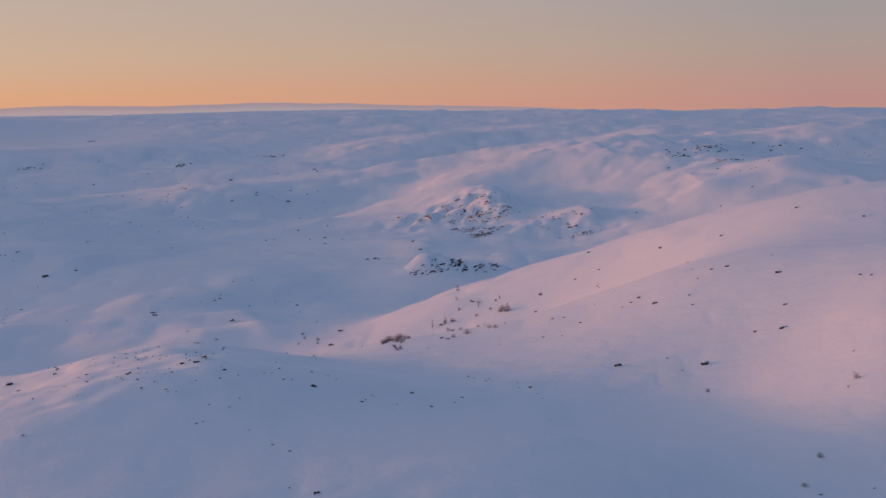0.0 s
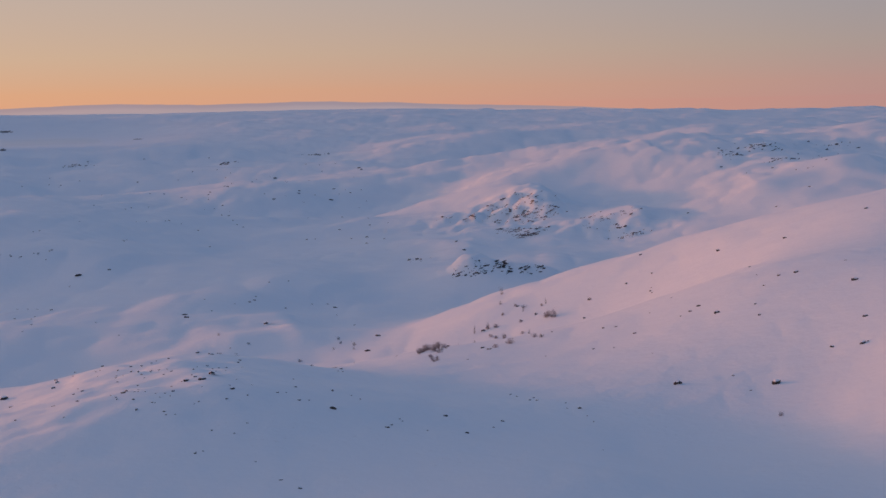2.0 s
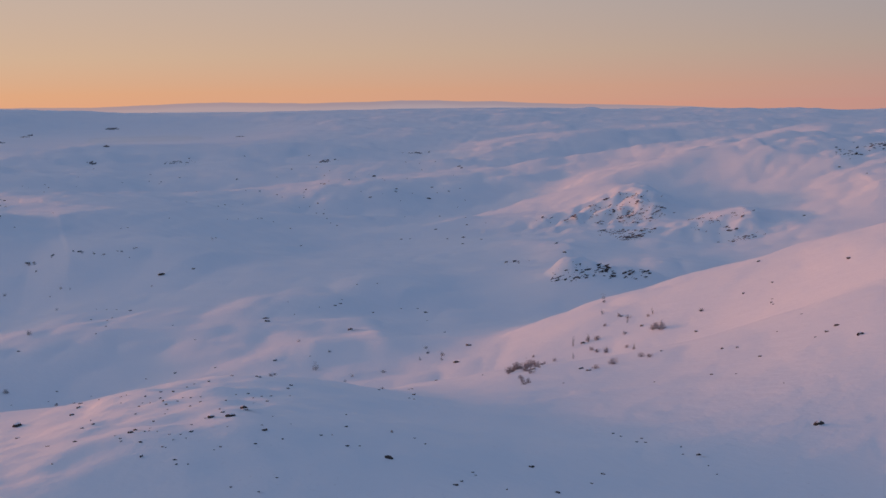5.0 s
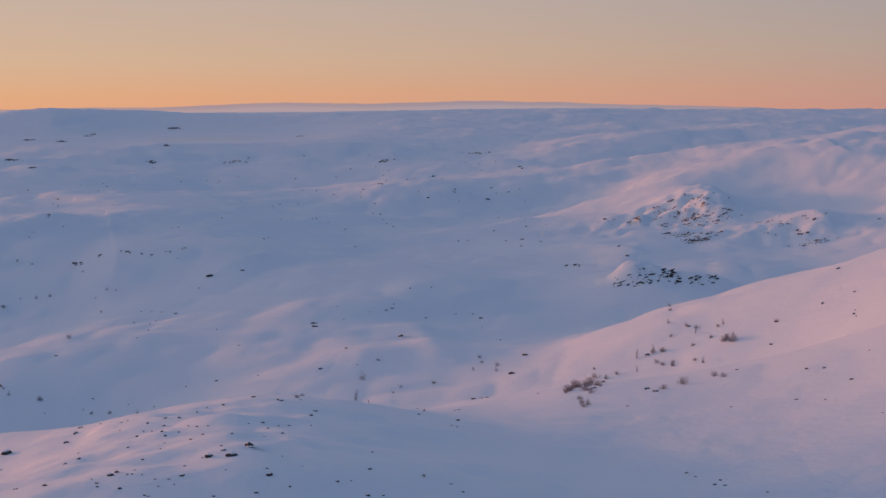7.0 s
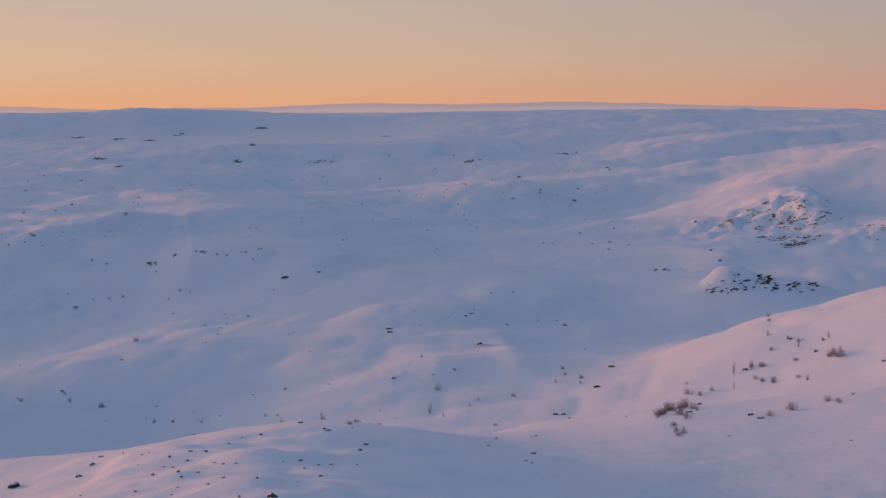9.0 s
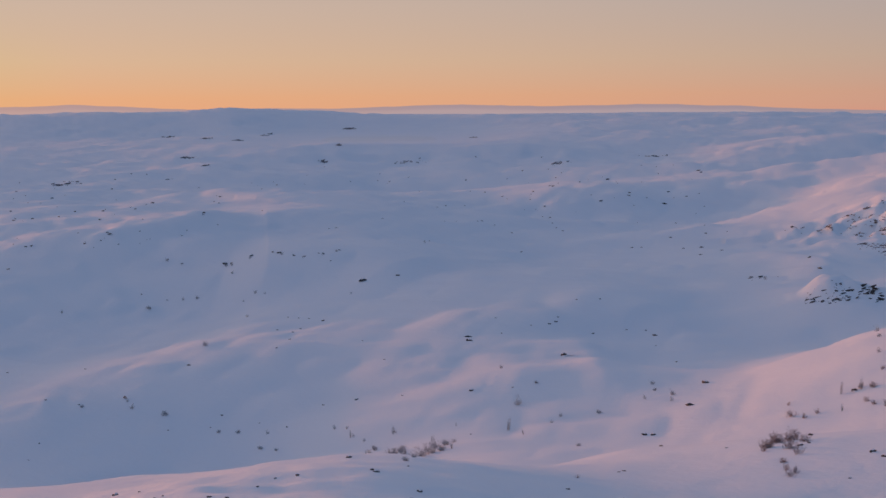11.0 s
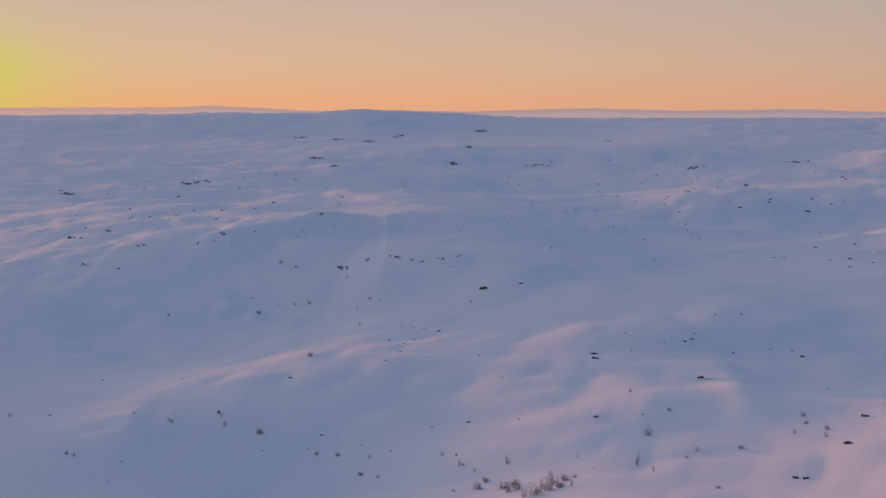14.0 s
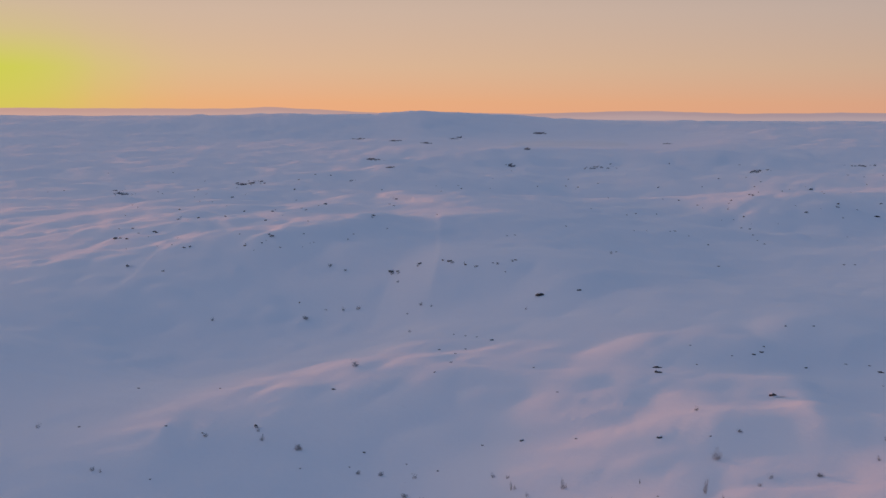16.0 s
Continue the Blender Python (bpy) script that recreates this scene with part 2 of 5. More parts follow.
HILLS_6 = [
    (16.4, 126.8, 0.85, 17.8, 12.0, 83),
    (-12.3, 132.1, 0.90, 18.3, 12.3, 95),
    (29.8, 129.4, -0.90, 18.3, 12.3, 77),
    (-13.0, 132.4, 0.70, 18.3, 12.3, 96),
    (30.2, 130.5, -0.90, 18.4, 12.4, 77),
    (-32.8, 131.7, 0.20, 18.6, 12.5, 104),
    (-27.6, 134.0, 0.82, 18.7, 12.5, 102),
    (-28.9, 134.1, 0.88, 18.7, 12.5, 102),
    (-25.2, 135.9, 0.27, 18.8, 12.6, 100),
    (-38.8, 133.0, -1.05, 18.8, 12.6, 106),
    (-49.1, 129.6, 5.01, 36.5, 15.2, 120),
    (-27.4, 135.9, 0.68, 18.9, 12.6, 101),
    (-27.0, 136.1, 0.59, 18.9, 12.6, 101),
    (-33.9, 134.7, 0.41, 18.9, 12.6, 104),
    (-39.2, 133.4, -1.02, 18.9, 12.6, 106),
]
HILLS_7 = [
    (-24.7, 139.0, -0.34, 19.1, 12.8, 100),
    (-21.8, 139.8, -1.19, 19.2, 12.8, 99),
    (-40.7, 136.0, -0.56, 19.2, 12.8, 107),
    (-45.1, 135.0, -0.66, 19.2, 12.8, 108),
    (-29.8, 139.6, 0.73, 19.3, 12.9, 102),
    (-45.2, 135.4, -0.57, 19.3, 12.9, 108),
    (-22.4, 141.3, -1.38, 19.3, 12.9, 99),
    (-26.8, 142.5, 2.82, 22.5, 9.4, 90),
    (-27.3, 142.7, -0.21, 19.5, 13.0, 101),
    (-48.1, 137.8, 0.44, 19.6, 13.0, 109),
    (28.0, 144.1, -0.30, 19.7, 13.1, 79),
    (-82.1, 121.7, -0.26, 19.7, 13.1, 124),
    (-92.4, 114.1, 0.19, 19.7, 13.1, 129),
    (52.6, 137.1, 1.59, 19.7, 13.1, 69),
    (-10.2, 146.5, -1.01, 19.7, 13.1, 94),
]
HILLS_8 = [
    (-24.7, 146.1, -1.65, 19.8, 13.1, 100),
    (-33.9, 144.3, 0.94, 19.8, 13.2, 103),
    (-31.4, 145.3, 0.52, 19.9, 13.2, 102),
    (-52.8, 140.5, 1.80, 20.0, 13.3, 111),
    (11.1, 150.6, -2.43, 20.1, 13.3, 86),
    (11.2, 151.1, -2.45, 20.2, 13.3, 86),
    (67.5, 138.4, 27.68, 131.2, 54.7, 30),
    (-53.5, 148.3, -1.45, 14.7, 6.1, 150),
    (-43.5, 151.8, 1.16, 20.8, 13.7, 106),
    (33.1, 158.0, 0.72, 21.1, 13.9, 78),
    (33.5, 158.5, 0.76, 21.2, 13.9, 78),
    (-54.0, 153.7, 1.75, 21.3, 14.0, 109),
    (3.8, 169.5, 1.20, 22.0, 14.3, 89),
    (-94.1, 141.8, 1.43, 26.4, 11.0, 120),
    (-85.1, 153.6, -0.63, 22.6, 14.7, 119),
]
HILLS_9 = [
    (48.4, 168.8, -0.63, 22.6, 14.7, 74),
    (-42.5, 170.4, -0.64, 22.6, 14.7, 104),
    (33.5, 172.4, 1.62, 22.6, 14.7, 79),
    (-12.3, 175.2, 2.00, 22.6, 14.7, 94),
    (62.9, 164.0, -0.99, 22.6, 14.7, 69),
    (-71.4, 160.5, 0.26, 22.6, 14.7, 114),
    (-27.5, 173.5, -0.95, 22.6, 14.7, 99),
    (18.4, 174.7, 1.97, 22.6, 14.7, 84),
    (-57.2, 166.1, 0.43, 22.6, 14.7, 109),
    (-27.2, 184.9, 0.56, 11.0, 4.6, 150),
    (-73.8, 176.5, -1.01, 17.8, 7.4, 150),
    (-37.6, 189.0, 0.99, 11.3, 4.7, 60),
    (-58.0, 190.0, -1.12, 11.7, 4.9, 60),
    (-28.9, 196.6, -1.96, 11.7, 4.9, 90),
    (-19.1, 197.8, -0.89, 11.7, 4.9, 30),
]
HILLS_10 = [
    (-50.8, 203.8, 3.19, 26.0, 16.6, 104),
    (57.9, 201.9, 0.40, 26.0, 16.6, 74),
    (-85.4, 191.9, 1.31, 26.0, 16.6, 114),
    (-68.4, 198.6, -3.96, 26.0, 16.6, 109),
    (22.0, 208.9, -3.44, 26.0, 16.6, 84),
    (75.3, 196.1, -1.06, 26.0, 16.6, 69),
    (-74.7, 197.1, -1.96, 55.5, 23.1, 30),
    (-7.6, 214.1, -2.27, 26.4, 16.8, 92),
    (-84.1, 201.0, -1.17, 12.8, 5.3, 90),
    (-6.6, 220.4, -2.55, 27.1, 17.1, 92),
    (11.9, 225.1, -3.52, 27.5, 17.4, 87),
    (17.1, 224.9, -2.27, 27.6, 17.4, 86),
    (-67.6, 221.6, 0.59, 13.6, 5.7, 90),
    (-100.2, 209.4, -1.73, 13.9, 13.9, 0),
    (-61.7, 226.3, -2.96, 36.3, 15.1, 0),
]
HILLS_11 = [
    (72.9, 224.6, 3.19, 28.6, 18.0, 72),
    (8.4, 236.5, 1.13, 28.7, 18.0, 88),
    (62.5, 231.7, 1.29, 29.0, 18.2, 75),
    (60.3, 233.8, 0.78, 29.1, 18.3, 76),
    (106.2, 217.8, 13.36, 41.2, 41.2, 0),
    (-10.1, 245.1, 2.63, 29.5, 18.5, 92),
    (-7.0, 245.5, 2.46, 29.6, 18.5, 92),
    (-43.5, 242.2, 2.36, 29.6, 18.5, 100),
    (-0.7, 246.1, 2.36, 29.6, 18.5, 90),
    (-37.6, 243.6, -2.31, 29.6, 18.6, 99),
    (11.8, 246.3, 3.01, 29.7, 18.6, 87),
    (22.2, 246.0, 3.19, 29.7, 18.6, 85),
    (32.4, 245.3, 2.72, 29.7, 18.6, 82),
    (47.5, 243.3, 0.64, 29.8, 18.6, 79),
    (49.3, 243.6, 0.46, 29.9, 18.7, 79),
]
HILLS_12 = [
    (-19.5, 249.0, 0.75, 30.0, 18.7, 94),
    (-26.0, 248.9, -1.84, 30.0, 18.8, 96),
    (-44.3, 247.3, 1.46, 30.1, 18.8, 100),
    (90.0, 234.6, 0.69, 30.1, 18.8, 69),
    (-158.1, 195.3, 0.38, 30.1, 18.8, 129),
    (43.1, 248.8, 1.16, 30.2, 18.9, 80),
    (36.4, 253.1, 1.14, 30.6, 19.1, 82),
    (-76.3, 244.2, -9.85, 30.6, 19.1, 107),
    (-68.1, 248.6, 5.34, 30.8, 19.2, 105),
    (-5.5, 258.6, 0.45, 30.9, 19.2, 91),
    (0.7, 259.0, 0.70, 30.9, 19.2, 90),
    (9.0, 259.2, 0.38, 30.9, 19.3, 88),
    (19.4, 259.1, -0.54, 31.0, 19.3, 86),
    (-99.7, 240.1, 1.28, 31.0, 19.3, 113),
    (-99.5, 240.7, 1.02, 31.0, 19.3, 112),
]
HILLS_13 = [
    (22.7, 260.7, -1.42, 31.2, 19.4, 85),
    (-38.2, 259.1, 0.66, 15.4, 6.4, 30),
    (-25.2, 260.7, 1.12, 15.4, 6.4, 90),
    (17.0, 263.2, -1.84, 31.4, 19.5, 86),
    (10.3, 266.1, -1.64, 31.6, 19.6, 88),
    (-123.3, 236.3, 0.42, 31.7, 19.7, 118),
    (4.1, 266.7, -0.95, 31.7, 19.7, 89),
    (-3.1, 267.2, -0.96, 31.7, 19.7, 91),
    (-125.2, 236.9, -0.67, 31.8, 19.7, 118),
    (-12.5, 269.8, -0.61, 15.9, 6.6, 60),
    (-11.6, 272.7, -2.87, 32.3, 20.0, 92),
    (-7.8, 273.1, -2.02, 32.3, 20.0, 92),
    (50.4, 274.0, 10.73, 73.4, 30.6, 60),
    (-101.8, 263.4, 1.83, 33.2, 20.5, 111),
    (-101.1, 264.1, 1.38, 33.3, 20.6, 111),
]
HILLS_14 = [
    (-102.6, 265.1, 2.06, 33.4, 20.6, 111),
    (-60.3, 286.7, -0.84, 34.3, 21.1, 102),
    (-133.6, 262.6, -2.52, 34.5, 21.2, 117),
    (59.9, 290.0, 1.03, 17.4, 7.3, 60),
    (4.5, 296.4, 6.21, 34.6, 21.3, 89),
    (-78.5, 287.8, 2.54, 46.2, 19.3, 0),
    (97.8, 284.1, 2.06, 35.0, 21.5, 71),
    (62.5, 293.9, -0.52, 35.0, 21.5, 78),
    (-180.8, 240.0, 0.89, 35.0, 21.5, 127),
    (-28.8, 299.1, -3.62, 35.0, 21.5, 96),
    (44.4, 297.2, -3.15, 35.0, 21.5, 82),
    (80.3, 289.6, 1.78, 35.0, 21.5, 74),
    (-165.9, 250.6, -1.04, 35.0, 21.5, 124),
    (26.2, 299.4, 0.84, 35.0, 21.5, 85),
    (-44.5, 302.1, -1.05, 18.0, 7.5, 30),
]
HILLS_15 = [
    (-112.6, 292.2, -3.27, 36.3, 22.2, 111),
    (-133.6, 294.3, -2.34, 50.1, 20.9, 120),
    (-199.8, 254.1, 1.20, 32.3, 32.3, 0),
    (1.2, 324.7, -1.89, 19.1, 8.0, 60),
    (-15.0, 325.2, -3.96, 30.3, 12.6, 120),
    (17.5, 325.1, -4.21, 30.3, 12.6, 60),
    (-3.3, 341.4, 3.69, 39.1, 23.8, 91),
    (9.2, 341.9, 3.19, 39.2, 23.8, 88),
    (-133.2, 318.5, 0.90, 20.3, 8.5, 0),
    (-164.4, 303.6, -1.54, 20.3, 8.5, 120),
    (-49.1, 342.2, 3.58, 39.6, 24.0, 98),
    (-23.3, 350.6, 2.09, 40.1, 24.3, 94),
    (54.9, 354.4, -1.64, 33.3, 13.9, 60),
    (96.0, 346.3, -0.78, 40.9, 24.8, 74),
    (31.3, 358.0, -4.15, 40.9, 24.8, 85),
]
HILLS_16 = [
    (-233.4, 273.3, -0.53, 40.9, 24.8, 130),
    (-198.4, 299.7, 1.73, 40.9, 24.8, 124),
    (-179.7, 311.3, -2.41, 40.9, 24.8, 120),
    (53.1, 355.5, 2.28, 40.9, 24.8, 82),
    (74.7, 351.6, 1.28, 40.9, 24.8, 78),
    (-148.1, 340.2, -3.73, 42.1, 25.4, 114),
    (20.2, 375.8, 2.89, 35.0, 14.6, 120),
    (138.6, 353.2, 6.40, 58.8, 24.5, 90),
    (-40.2, 377.3, 2.47, 58.8, 24.5, 0),
    (-16.0, 381.2, -8.54, 43.1, 26.0, 92),
    (21.3, 385.5, -7.25, 43.6, 26.2, 87),
    (-168.5, 352.2, 0.88, 23.0, 9.6, 60),
    (-189.4, 344.3, 1.30, 44.3, 26.6, 119),
    (-134.0, 371.5, 1.48, 36.7, 15.3, 60),
    (-197.7, 341.9, 1.47, 44.5, 26.7, 120),
]
HILLS_17 = [
    (-205.2, 337.5, -1.47, 36.7, 15.3, 120),
    (-146.8, 371.2, -1.08, 44.9, 27.0, 112),
    (31.0, 410.9, 4.93, 46.2, 27.7, 86),
    (-160.0, 382.4, 1.97, 38.5, 16.1, 150),
    (-181.5, 378.6, 0.98, 47.0, 28.1, 116),
    (6.3, 424.5, 7.98, 47.5, 28.3, 89),
    (-184.7, 386.1, 2.83, 25.2, 10.5, 90),
    (114.9, 414.2, 1.11, 48.0, 28.6, 74),
    (-118.5, 413.2, 1.15, 48.0, 28.6, 106),
    (-258.7, 343.3, -0.63, 48.0, 28.6, 127),
    (-214.9, 372.3, 1.39, 48.0, 28.6, 120),
    (-41.2, 427.9, 2.52, 48.0, 28.6, 96),
    (-93.0, 419.7, -1.96, 48.0, 28.6, 102),
    (-67.2, 424.6, -1.32, 48.0, 28.6, 99),
    (89.4, 420.5, -1.35, 48.0, 28.6, 78),
]
HILLS_18 = [
    (-237.3, 358.5, -1.62, 48.0, 28.6, 124),
    (46.8, 433.4, -2.13, 48.6, 29.0, 84),
    (-170.3, 402.5, -2.18, 48.7, 29.0, 113),
    (-170.3, 407.2, 3.46, 26.0, 10.8, 90),
    (23.4, 455.3, -2.44, 50.6, 30.1, 87),
    (14.4, 461.9, -4.98, 51.2, 30.4, 88),
    (-0.7, 462.6, -1.96, 51.3, 30.4, 90),
    (-163.6, 435.5, 6.43, 51.5, 30.6, 111),
    (-31.9, 477.7, 3.82, 52.9, 31.3, 94),
    (143.3, 457.2, 1.16, 44.5, 18.6, 60),
    (-51.2, 479.9, -6.27, 74.8, 31.2, 90),
    (-230.4, 425.6, -1.30, 28.5, 11.9, 60),
    (-208.9, 436.6, 1.57, 28.5, 11.9, 90),
    (-339.1, 349.5, 3.24, 128.2, 53.4, 120),
    (-232.7, 427.8, 4.48, 128.2, 53.4, 90),
]
HILLS_19 = [
    (-44.4, 495.4, 0.93, 54.7, 32.4, 95),
    (126.3, 486.8, 3.05, 46.7, 19.5, 60),
    (-17.4, 512.6, -3.61, 56.3, 33.2, 92),
    (-171.6, 484.6, 1.15, 56.4, 33.3, 110),
    (137.4, 495.4, -0.76, 56.4, 33.3, 74),
    (167.4, 486.1, -0.71, 56.4, 33.3, 71),
    (44.8, 512.2, -3.14, 56.4, 33.3, 85),
    (-200.9, 473.3, -1.96, 56.4, 33.3, 113),
    (-259.5, 452.6, 5.64, 57.2, 33.7, 120),
    (-289.3, 435.6, -2.02, 81.0, 33.8, 0),
    (106.8, 516.9, -1.67, 49.1, 20.4, 30),
    (102.3, 519.4, 3.81, 57.9, 34.1, 79),
    (-229.0, 478.7, 1.54, 31.2, 13.0, 120),
    (-252.6, 466.7, -1.77, 31.2, 13.0, 90),
    (-154.9, 507.6, 1.30, 31.2, 13.0, 0),
]
HILLS_20 = [
    (-79.7, 541.4, -1.94, 32.2, 13.4, 60),
    (98.1, 543.5, 4.68, 60.2, 35.4, 80),
    (195.5, 529.3, -1.50, 33.2, 13.8, 60),
    (141.7, 546.2, -3.33, 33.2, 13.8, 90),
    (-192.3, 533.0, 5.68, 87.8, 36.6, 120),
    (31.3, 580.5, 7.31, 54.0, 22.5, 30),
    (174.1, 555.2, -3.33, 34.3, 14.3, 120),
    (89.1, 575.0, 1.72, 34.3, 14.3, 30),
    (211.4, 572.3, -3.41, 56.7, 23.6, 0),
    (-88.9, 603.6, -3.48, 56.7, 23.6, 30),
    (-80.9, 606.9, 2.50, 66.2, 38.7, 98),
    (-21.5, 614.5, -2.45, 66.5, 38.8, 92),
    (-133.1, 600.3, 1.72, 66.5, 38.8, 102),
    (16.1, 614.7, 4.01, 66.5, 38.8, 88),
    (127.8, 601.5, -1.35, 66.5, 38.8, 78),
]
HILLS_21 = [
    (90.9, 608.2, -1.74, 66.5, 38.8, 82),
    (-63.5, 631.9, -5.97, 68.5, 39.9, 96),
    (-92.8, 654.6, -1.96, 71.1, 41.4, 98),
    (-97.9, 664.9, 4.54, 62.5, 26.0, 120),
    (-111.2, 667.1, -2.81, 72.6, 42.2, 99),
    (-140.5, 686.1, -4.96, 75.0, 43.5, 102),
    (211.0, 673.0, 4.06, 65.6, 27.3, 60),
    (108.0, 697.0, -2.35, 65.6, 27.3, 60),
    (-32.6, 704.6, -3.81, 65.6, 27.3, 60),
    (-391.1, 602.2, 3.34, 76.8, 44.5, 123),
    (-113.3, 725.2, 5.37, 78.4, 45.4, 99),
    (-25.7, 735.0, -1.17, 78.5, 45.5, 92),
    (-245.5, 693.3, 1.13, 78.5, 45.5, 110),
    (64.1, 732.7, -1.22, 78.5, 45.5, 85),
    (157.0, 723.4, 29.65, 344.0, 143.3, 120),
]
HILLS_22 = [
    (-139.7, 730.7, 4.85, 79.4, 45.9, 101),
    (42.0, 779.7, -7.31, 121.0, 50.4, 60),
    (-442.9, 660.9, -2.05, 84.6, 48.8, 124),
    (-76.5, 794.1, -2.80, 84.8, 48.9, 96),
    (-37.7, 814.5, 1.94, 75.8, 31.6, 60),
    (96.9, 812.0, 4.93, 86.8, 50.0, 83),
    (-39.5, 854.8, -3.17, 79.5, 33.1, 30),
    (46.0, 854.5, -1.87, 79.5, 33.1, 60),
    (182.9, 860.4, -1.22, 93.0, 53.4, 78),
    (-30.7, 879.1, 1.45, 93.0, 53.4, 92),
    (-529.4, 702.5, -1.15, 93.0, 53.4, 127),
    (-218.9, 871.0, -3.51, 83.5, 34.8, 60),
    (-311.1, 862.3, -4.73, 142.0, 59.2, 30),
    (-88.2, 974.6, -17.20, 166.4, 166.4, 0),
    (305.8, 929.6, 5.65, 257.7, 107.4, 0),
]
HILLS_23 = [
    (-426.9, 892.3, 2.54, 91.9, 38.3, 60),
    (3.9, 1038.1, -7.68, 96.5, 40.2, 60),
    (-227.7, 1027.1, 2.67, 110.2, 62.9, 102),
    (-290.0, 1011.3, 2.04, 110.2, 62.9, 106),
    (27.5, 1051.7, -1.44, 110.2, 62.9, 88),
    (351.6, 1068.9, 12.70, 296.3, 123.5, 120),
    (-166.6, 1131.3, -3.76, 106.3, 44.3, 60),
    (-219.5, 1170.5, 1.79, 124.1, 70.5, 101),
    (-830.6, 898.4, 6.49, 367.1, 367.1, 0),
    (-345.4, 1178.5, -10.28, 127.8, 72.5, 106),
    (-229.1, 1221.7, -2.34, 129.3, 73.4, 101),
    (-629.2, 1089.7, -1.81, 130.8, 74.2, 120),
    (4.8, 1259.5, 4.72, 117.1, 48.8, 60),
    (-183.5, 1246.1, -10.84, 117.1, 48.8, 60),
    (-385.9, 1264.3, 10.37, 122.9, 51.2, 60),
]
HILLS_24 = [
    (-503.3, 1395.2, 6.14, 229.8, 95.7, 60),
    (268.9, 1463.1, 6.94, 391.8, 163.2, 30),
    (-598.5, 1686.9, 4.92, 184.0, 103.4, 110),
    (-780.0, 1717.8, -12.44, 292.3, 121.8, 30),
    (-532.0, 1951.1, 21.58, 939.9, 391.6, 0),
    (-1339.9, 1821.5, 15.80, 595.5, 248.1, 90),
    (-68.1, 2599.1, 22.78, 1208.4, 503.5, 0),
]
HILLS = HILLS_1 + HILLS_2 + HILLS_3 + HILLS_4 + HILLS_5 + HILLS_6 + HILLS_7 + HILLS_8 + HILLS_9 + HILLS_10 + HILLS_11 + HILLS_12 + HILLS_13 + HILLS_14 + HILLS_15 + HILLS_16 + HILLS_17 + HILLS_18 + HILLS_19 + HILLS_20 + HILLS_21 + HILLS_22 + HILLS_23 + HILLS_24


def lattice(ix, iy, seed):
    n = (ix * 374761393 + iy * 668265263 + seed * 974634777) & 0x7FFFFFFF
    n = ((n ^ (n >> 13)) * 1274126177) & 0x7FFFFFFF
    return ((n ^ (n >> 16)) & 0xFFFF) / 32767.5 - 1.0


def waves(x, y, size, seed):
    """Smooth random relief between -1 and 1 with features about size metres across."""
    x, y = x / size, y / size
    ix, iy = np.floor(x).astype(np.int64), np.floor(y).astype(np.int64)
    fx, fy = x - ix, y - iy
    fx, fy = fx * fx * fx * (fx * (fx * 6 - 15) + 10), fy * fy * fy * (fy * (fy * 6 - 15) + 10)
    a, b = lattice(ix, iy, seed), lattice(ix + 1, iy, seed)
    c, d = lattice(ix, iy + 1, seed), lattice(ix + 1, iy + 1, seed)
    return (a * (1 - fx) + b * fx) * (1 - fy) + (c * (1 - fx) + d * fx) * fy


def smooth(a, b, v):
    v = np.clip((v - a) / (b - a), 0, 1)
    return v * v * (3 - 2 * v)


# x, y, half-width, half-depth, roughness, grain of broken ground
BROKEN = [
    (6.0, 490.0, 18.0, 17.0, 2.4, 5.0), (40.0, 450.0, 16.0, 10.0, 1.4, 4.6), (0.0, 350.0, 9.0, 5.0, 0.6, 2.2),
    (112.0, 552.0, 28.0, 30.0, 1.2, 7.0), (148.0, 590.0, 25.0, 25.0, 1.0, 7.0), (-28.0, 115.0, 13.0, 16.0, 0.3, 3.2), (-215.0, 400.0, 60.0, 34.0, 0.5, 7.0), (100.0, 680.0, 80.0, 70.0, 1.3, 14.0),
    (-420.0, 760.0, 70.0, 70.0, 1.2, 12.0), (-300.0, 1150.0, 220.0, 90.0, 2.2, 24.0), (-480.0, 1000.0, 160.0, 120.0, 2.0, 26.0),
]
# the frozen lake: middle, half-length, half-width, level, and the way of its long side
LAKE = (-520, 1582, 300.0, 105.0, -35.4, -0.325, 0.946)
# x, y, height, half-width, half-depth of single domes and rock humps
MOUNDS = [
    (-3.2, 348.8, 3.2, 5.6, 5),
    (-6.8, 347.6, 0.2, 4.5, 4),
    (-0.2, 347.6, -1.5, 3.4, 3.6),
    (3.1, 347.5, 1.3, 3.4, 3),
    (11.5, 348.2, 2.2, 6, 2.6),
]
# fall-off in front and behind, then the bends of the crest: x, y, height
RIDGES_1 = [
    (70, 28, [(-275.3, 480, 3.42), (-251.4, 506.9, 1.01), (-242.4, 523.5, 2.39), (-239.9, 536.3, 3.83), (-225.1, 543.8, 3.85), (-204.2, 558.5, 2.79), (-197.9, 577.2, 2.26), (-202.6, 649.9, 3.61), (-186.2, 707.4, 2.01)]),
    (70, 50, [(-368.4, 615.3, -6), (-336.1, 651.6, -6), (-324, 674, -6), (-320.6, 691.3, -6), (-300.6, 701.4, -6), (-272.4, 721.3, -6), (-263.9, 746.5, -6), (-270.2, 844.7, -6), (-248.1, 922.3, -6)]),
    (40, 40, [(-206.6, 737.9, 0.21), (-185.3, 744, 1.02), (-164, 749.5, -0.01)]),
    (32, 32, [(-214.2, 355.8, 0.65), (-205.9, 366.9, 1.3), (-195.7, 366.3, 1.3), (-185.2, 364.7, 1.3), (-180.3, 374.6, 1.3), (-173.1, 383.8, 1.3), (-162.5, 403, 1.3), (-153.6, 422.1, 0.65)]),
]
